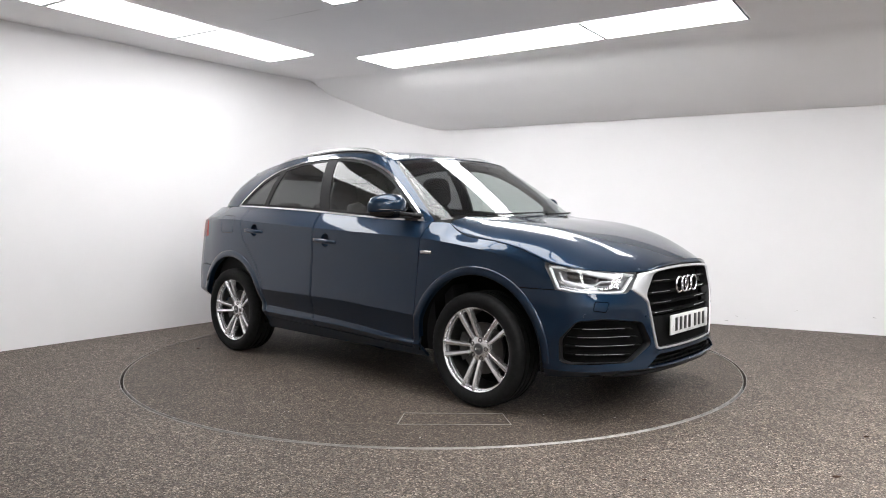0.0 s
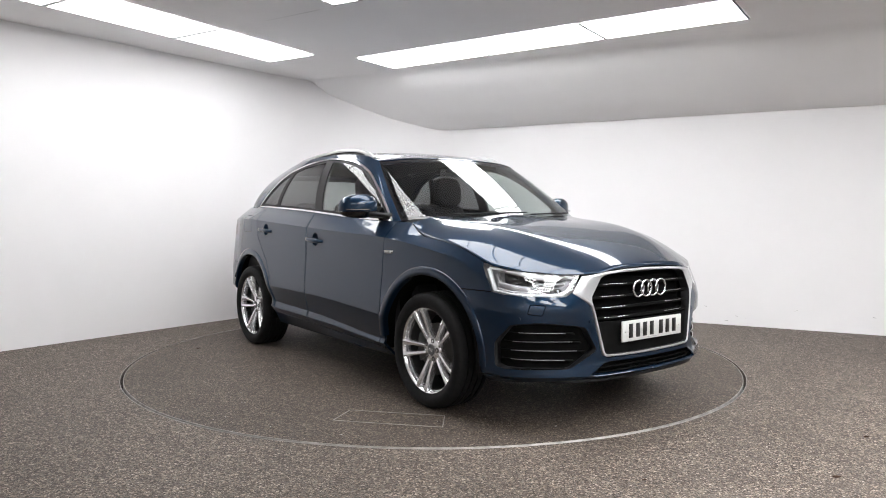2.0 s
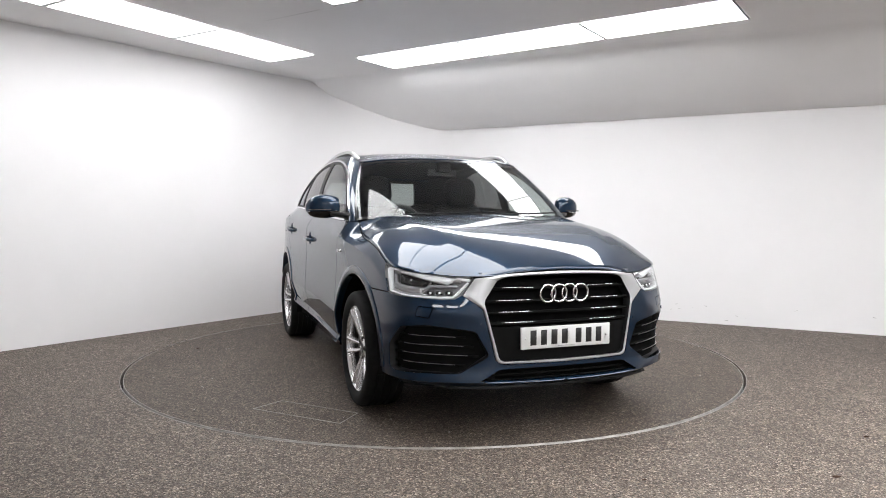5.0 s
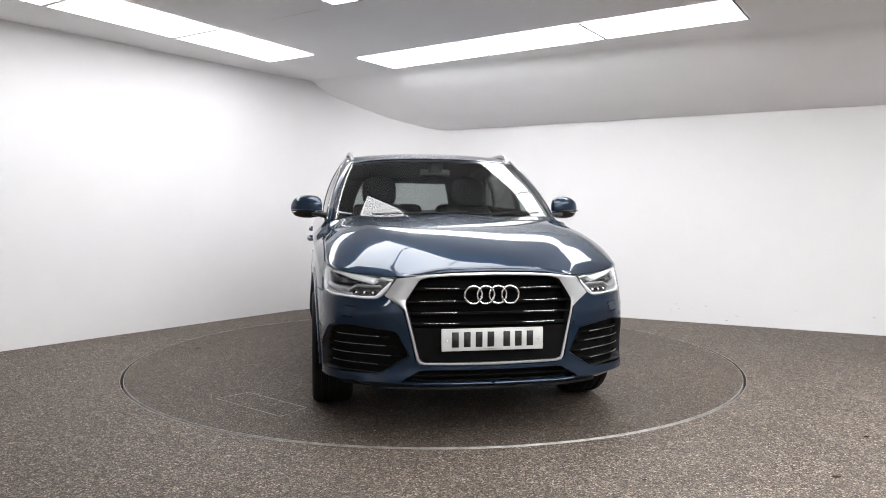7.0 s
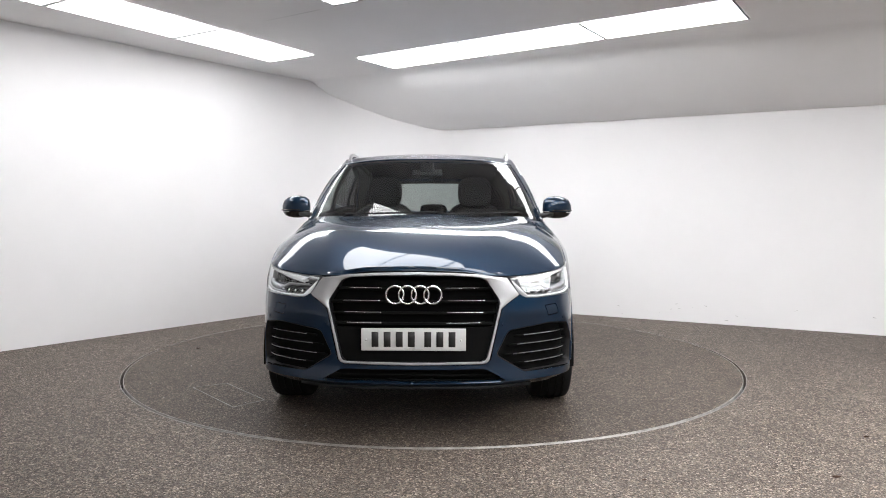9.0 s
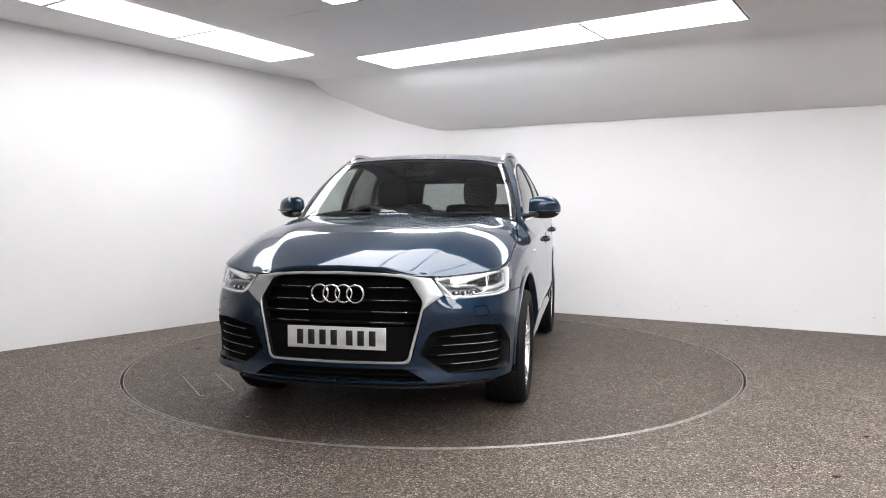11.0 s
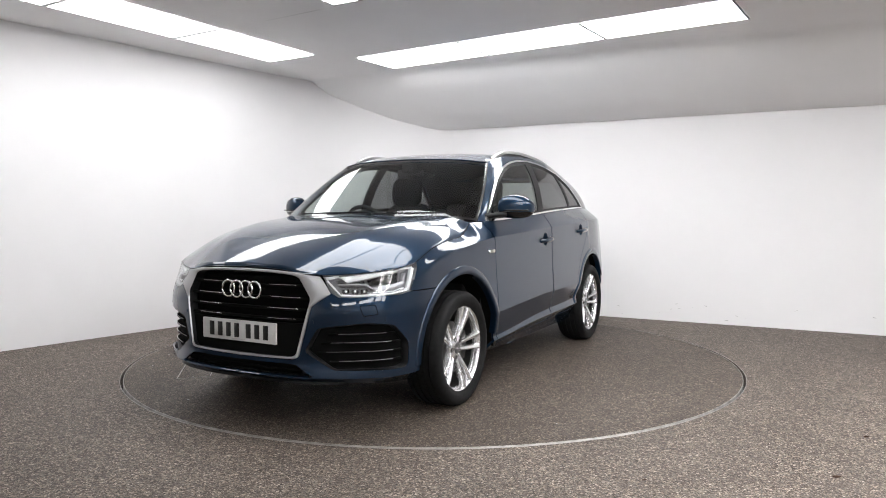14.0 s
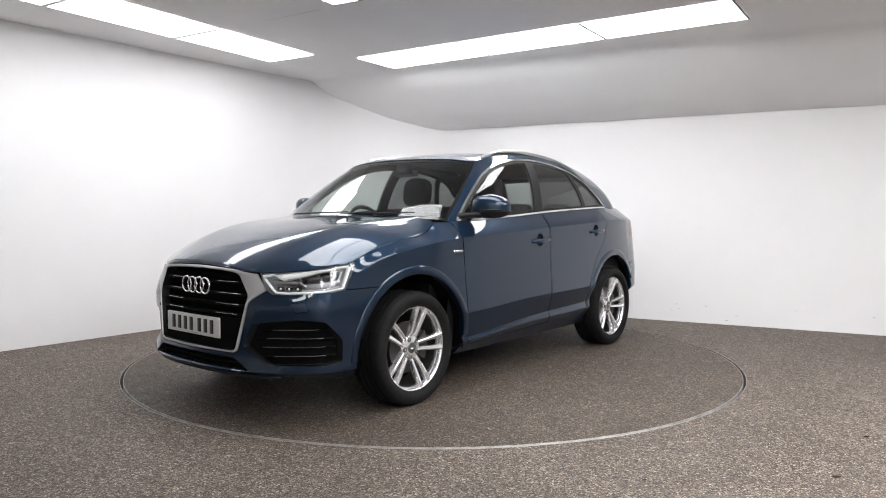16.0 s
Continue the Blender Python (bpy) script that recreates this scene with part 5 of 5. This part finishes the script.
# ------------------------------------------------ inside and below
def rounded_box(lo, hi, bevel, m, name, parent, label="", tilt=0.0, pivot=None):
    bm = bmesh.new()
    box(bm, lo, hi, bevel, 4)
    if tilt:
        bmesh.ops.rotate(bm, verts=bm.verts, cent=pivot, matrix=Matrix.Rotation(radians(tilt), 3, "X"))
    sharp(bm, 60)
    return part(name, bm, m, parent, label)


def padded(lo, hi, ex, name, parent, label="", tilt=0.0, pivot=None):
    """A padded form: a rounded outline in width and height, domed front and back."""
    bm = bmesh.new()
    c, h = [(a + b) / 2 for a, b in zip(lo, hi)], [(b - a) / 2 for a, b in zip(lo, hi)]
    secs = []
    for t, k in ((-1, 0.70), (-0.82, 0.88), (-0.4, 0.98), (0.0, 1.0), (0.4, 0.98), (0.82, 0.88), (1, 0.70)):
        secs.append([Vector((c[0] + h[0] * k * math.copysign(abs(math.cos(a)) ** ex, math.cos(a)), c[1] + h[1] * t,
                             c[2] + h[2] * (1 - (1 - k) * 0.6) * math.copysign(abs(math.sin(a)) ** ex, math.sin(a)))) for a in np.linspace(0, 2 * math.pi, 32, endpoint=False)])
    loft(bm, secs)
    if tilt:
        bmesh.ops.rotate(bm, verts=bm.verts, cent=pivot, matrix=Matrix.Rotation(radians(tilt), 3, "X"))
    sharp(bm, 60)
    return part(name, bm, M_CLOTH, parent, label)


def interior(car):
    # dashboard
    bm = bmesh.new()
    secs = []
    for x in np.linspace(-0.70, 0.70, 29):
        hood_bump = 0.035 * math.exp(-((x - 0.37) / 0.17) ** 4)
        k = 1 - 0.10 * (x / 0.7) ** 2
        secs.append([(x, 1.12 * k, 1.02), (x, 1.09 * k, 1.075), (x, 0.85, 1.085 + hood_bump * 0.3), (x, 0.62, 1.085 + hood_bump), (x, 0.56, 1.06 + hood_bump), (x, 0.58, 0.95), (x, 0.66, 0.72), (x, 1.05 * k, 0.72)])
    loft(bm, secs)
    sharp(bm, 45)
    part("dashboard", bm, M_INNER, car, "dark grey dashboard")
    # steering wheel, driver on the car's right
    c, r = Vector((0.375, 0.45, 1.03)), 0.185
    rot = Matrix.Rotation(radians(-24), 3, "X")
    bm = bmesh.new()
    tube(bm, [c + rot @ Vector((r * math.cos(a), 0, r * math.sin(a))) for a in np.linspace(0, 2 * math.pi, 40, endpoint=False)], 0.016, 10, True)
    sw = part("steering_wheel", bm, M_INNER, car, "black three-spoke steering wheel")
    bm = bmesh.new()
    box(bm, (-0.07, -0.03, -0.07), (0.07, 0.03, 0.06), 0.025, 3)
    for x0, x1, z0, z1 in ((-0.18, -0.05, -0.03, 0.03), (0.05, 0.18, -0.03, 0.03), (-0.03, 0.03, -0.18, -0.05)):
        box(bm, (x0, -0.012, z0), (x1, 0.012, z1), 0.006, 1)
    for v in bm.verts:
        v.co = c + rot @ v.co
    part("wheel_hub", bm, M_INNER, sw)
    # seats
    for x in (0.37, -0.37):
        st = padded((x - 0.245, -0.10, 0.50), (x + 0.245, 0.03, 1.255), 0.52, "seat", car, "black cloth seat with headrest", 14, (x, -0.04, 0.55))
        rounded_box((x - 0.26, -0.12, 0.42), (x + 0.26, 0.40, 0.58), 0.05, M_CLOTH, "cushion", st)
        padded((x - 0.138, -0.120, 1.205), (x + 0.138, -0.005, 1.455), 0.62, "headrest", st, "", 8, (x, -0.06, 0.75))
        for dx in (-0.05, 0.05):
            rounded_box((x + dx - 0.006, -0.19, 1.15), (x + dx + 0.006, -0.178, 1.30), 0.003, M_CHROME, "headrest_post", st)
    rs = rounded_box((-0.66, -1.12, 0.55), (0.66, -0.98, 1.10), 0.06, M_CLOTH, "rear_seat", car, "black cloth rear bench", 10, (0, -1.05, 0.55))
    rounded_box((-0.66, -1.08, 0.40), (0.66, -0.52, 0.56), 0.05, M_CLOTH, "cushion", rs)
    for x in (-0.40, 0.0, 0.40):
        padded((x - 0.13, -1.22, 1.09), (x + 0.13, -1.13, 1.24), 0.55, "headrest", rs)
    rounded_box((-0.115, 0.395, 1.425), (0.115, 0.425, 1.485), 0.012, M_GLOSS, "inner_mirror", car, "black interior mirror")
    rounded_box((-0.05, 0.41, 1.455), (0.05, 0.47, 1.535), 0.012, M_INNER, "mirror_mount", car)
    # trim that closes the cabin: floor, bulkhead, inner door cards, parcel shelf
    rounded_box((-0.70, -1.60, 0.27), (0.70, 1.02, 0.33), 0.01, M_SOIL, "floor_pan", car)
    rounded_box((-0.60, 0.98, 0.30), (0.60, 2.02, 0.80), 0.05, M_SOIL, "engine_cover", car)
    rounded_box((-0.74, 0.93, 0.30), (0.74, 1.00, 1.05), 0.01, M_INNER, "bulkhead", car)
    rounded_box((-0.68, -1.78, 0.98), (0.68, -1.20, 1.00), 0.008, M_INNER, "parcel_shelf", car)
    rounded_box((-0.72, -1.86, 0.40), (0.72, -1.80, 1.06), 0.01, M_INNER, "tailgate_card", car)
    for side in (1, -1):
        bm = bmesh.new()
        rows = []
        for y in np.linspace(0.92, -1.75, 30):
            u = min(np.linspace(8, 14, 121), key=lambda q: abs(plan_y(q) - y))
            rows.append([Vector(((lower_point(u, v).x - d) * side, y, lower_point(u, v).z)) for v, d in ((0.5, 0.07), (3.5, 0.085), (5.0, 0.085), (5.7, 0.05))])
        grid(bm, rows)
        part("door_card", bm, M_INNER, car)
    bm = bmesh.new()
    loft(bm, [[(x, y, 0.24 + dz) for y, dz in ((1.95, 0.0), (1.95, 0.03), (-1.75, 0.12), (-1.75, 0.07))] for x in (-0.60, -0.2, 0.2, 0.60)])
    part("under_tray", bm, M_SOIL, car, "black underbody tray")
    for side in (1, -1):
        for cy, cz in AXLES:
            bm = bmesh.new()
            lo = -0.12
            rows = []
            for a in np.linspace(lo, math.pi - (lo if cy > 0 else 0.5), 30):
                rows.append([Vector((x * side, cy + r * math.cos(a), cz + r * math.sin(a))) for x, r in ((0.56, 0.40), (0.60, 0.47), (0.80, 0.47), (0.885, 0.462))])
            grid(bm, rows)
            part("wheel_liner", bm, M_SOIL, car, "black wheel arch liner")
            bm = bmesh.new()
            bmesh.ops.create_circle(bm, cap_ends=True, segments=32, radius=0.47, matrix=Matrix.Translation((0.575 * side, cy, cz + 0.02)) @ Matrix.Rotation(radians(90), 4, "Y"))
            bmesh.ops.bisect_plane(bm, geom=bm.verts[:] + bm.edges[:] + bm.faces[:], plane_co=(0, 0, 0.2), plane_no=(0, 0, 1), clear_inner=True)
            part("liner_wall", bm, M_SOIL, car)


def build_car():
    car = empty("car")
    lower_body(car)
    bonnet(car)
    cabin(car)
    grille(car)
    bumper_inserts(car)
    arch_flares(car)
    small_front_things(car)
    for side in (1, -1):
        door_mirror(car, side)
        handle(car, side, 0)
        handle(car, side, 1)
        roof_rail(car, side)
        side_badge(car, side)
        wheel(car, "front_wheel", 0.7875, 1.302, side, 23 if side > 0 else 14.5)
        wheel(car, "rear_wheel", 0.7875, -1.302, side, 16 if side > 0 else 14.5)
    wipers(car)
    interior(car)
    return tagged(car, "dark blue metallic compact SUV parked on the turntable", "car")


CAR = build_car()


def motions():
    """The turntable turns at one steady pace, and the car rides on it."""
    times = [i * 0.5 for i in range(33)]
    turn = {t: 180 - (-47.6385 + 5.47012 * t) for t in times}
    walk(TABLE, [(t, pose(DISC_C.x, DISC_C.y, 0, 0, 0, turn[t])) for t in times])
    walk(CAR, [(t, pose(0, 0, 0, 0, 0, turn[t]) @ pose(0.0463, -0.1254, 0)) for t in times])


motions()
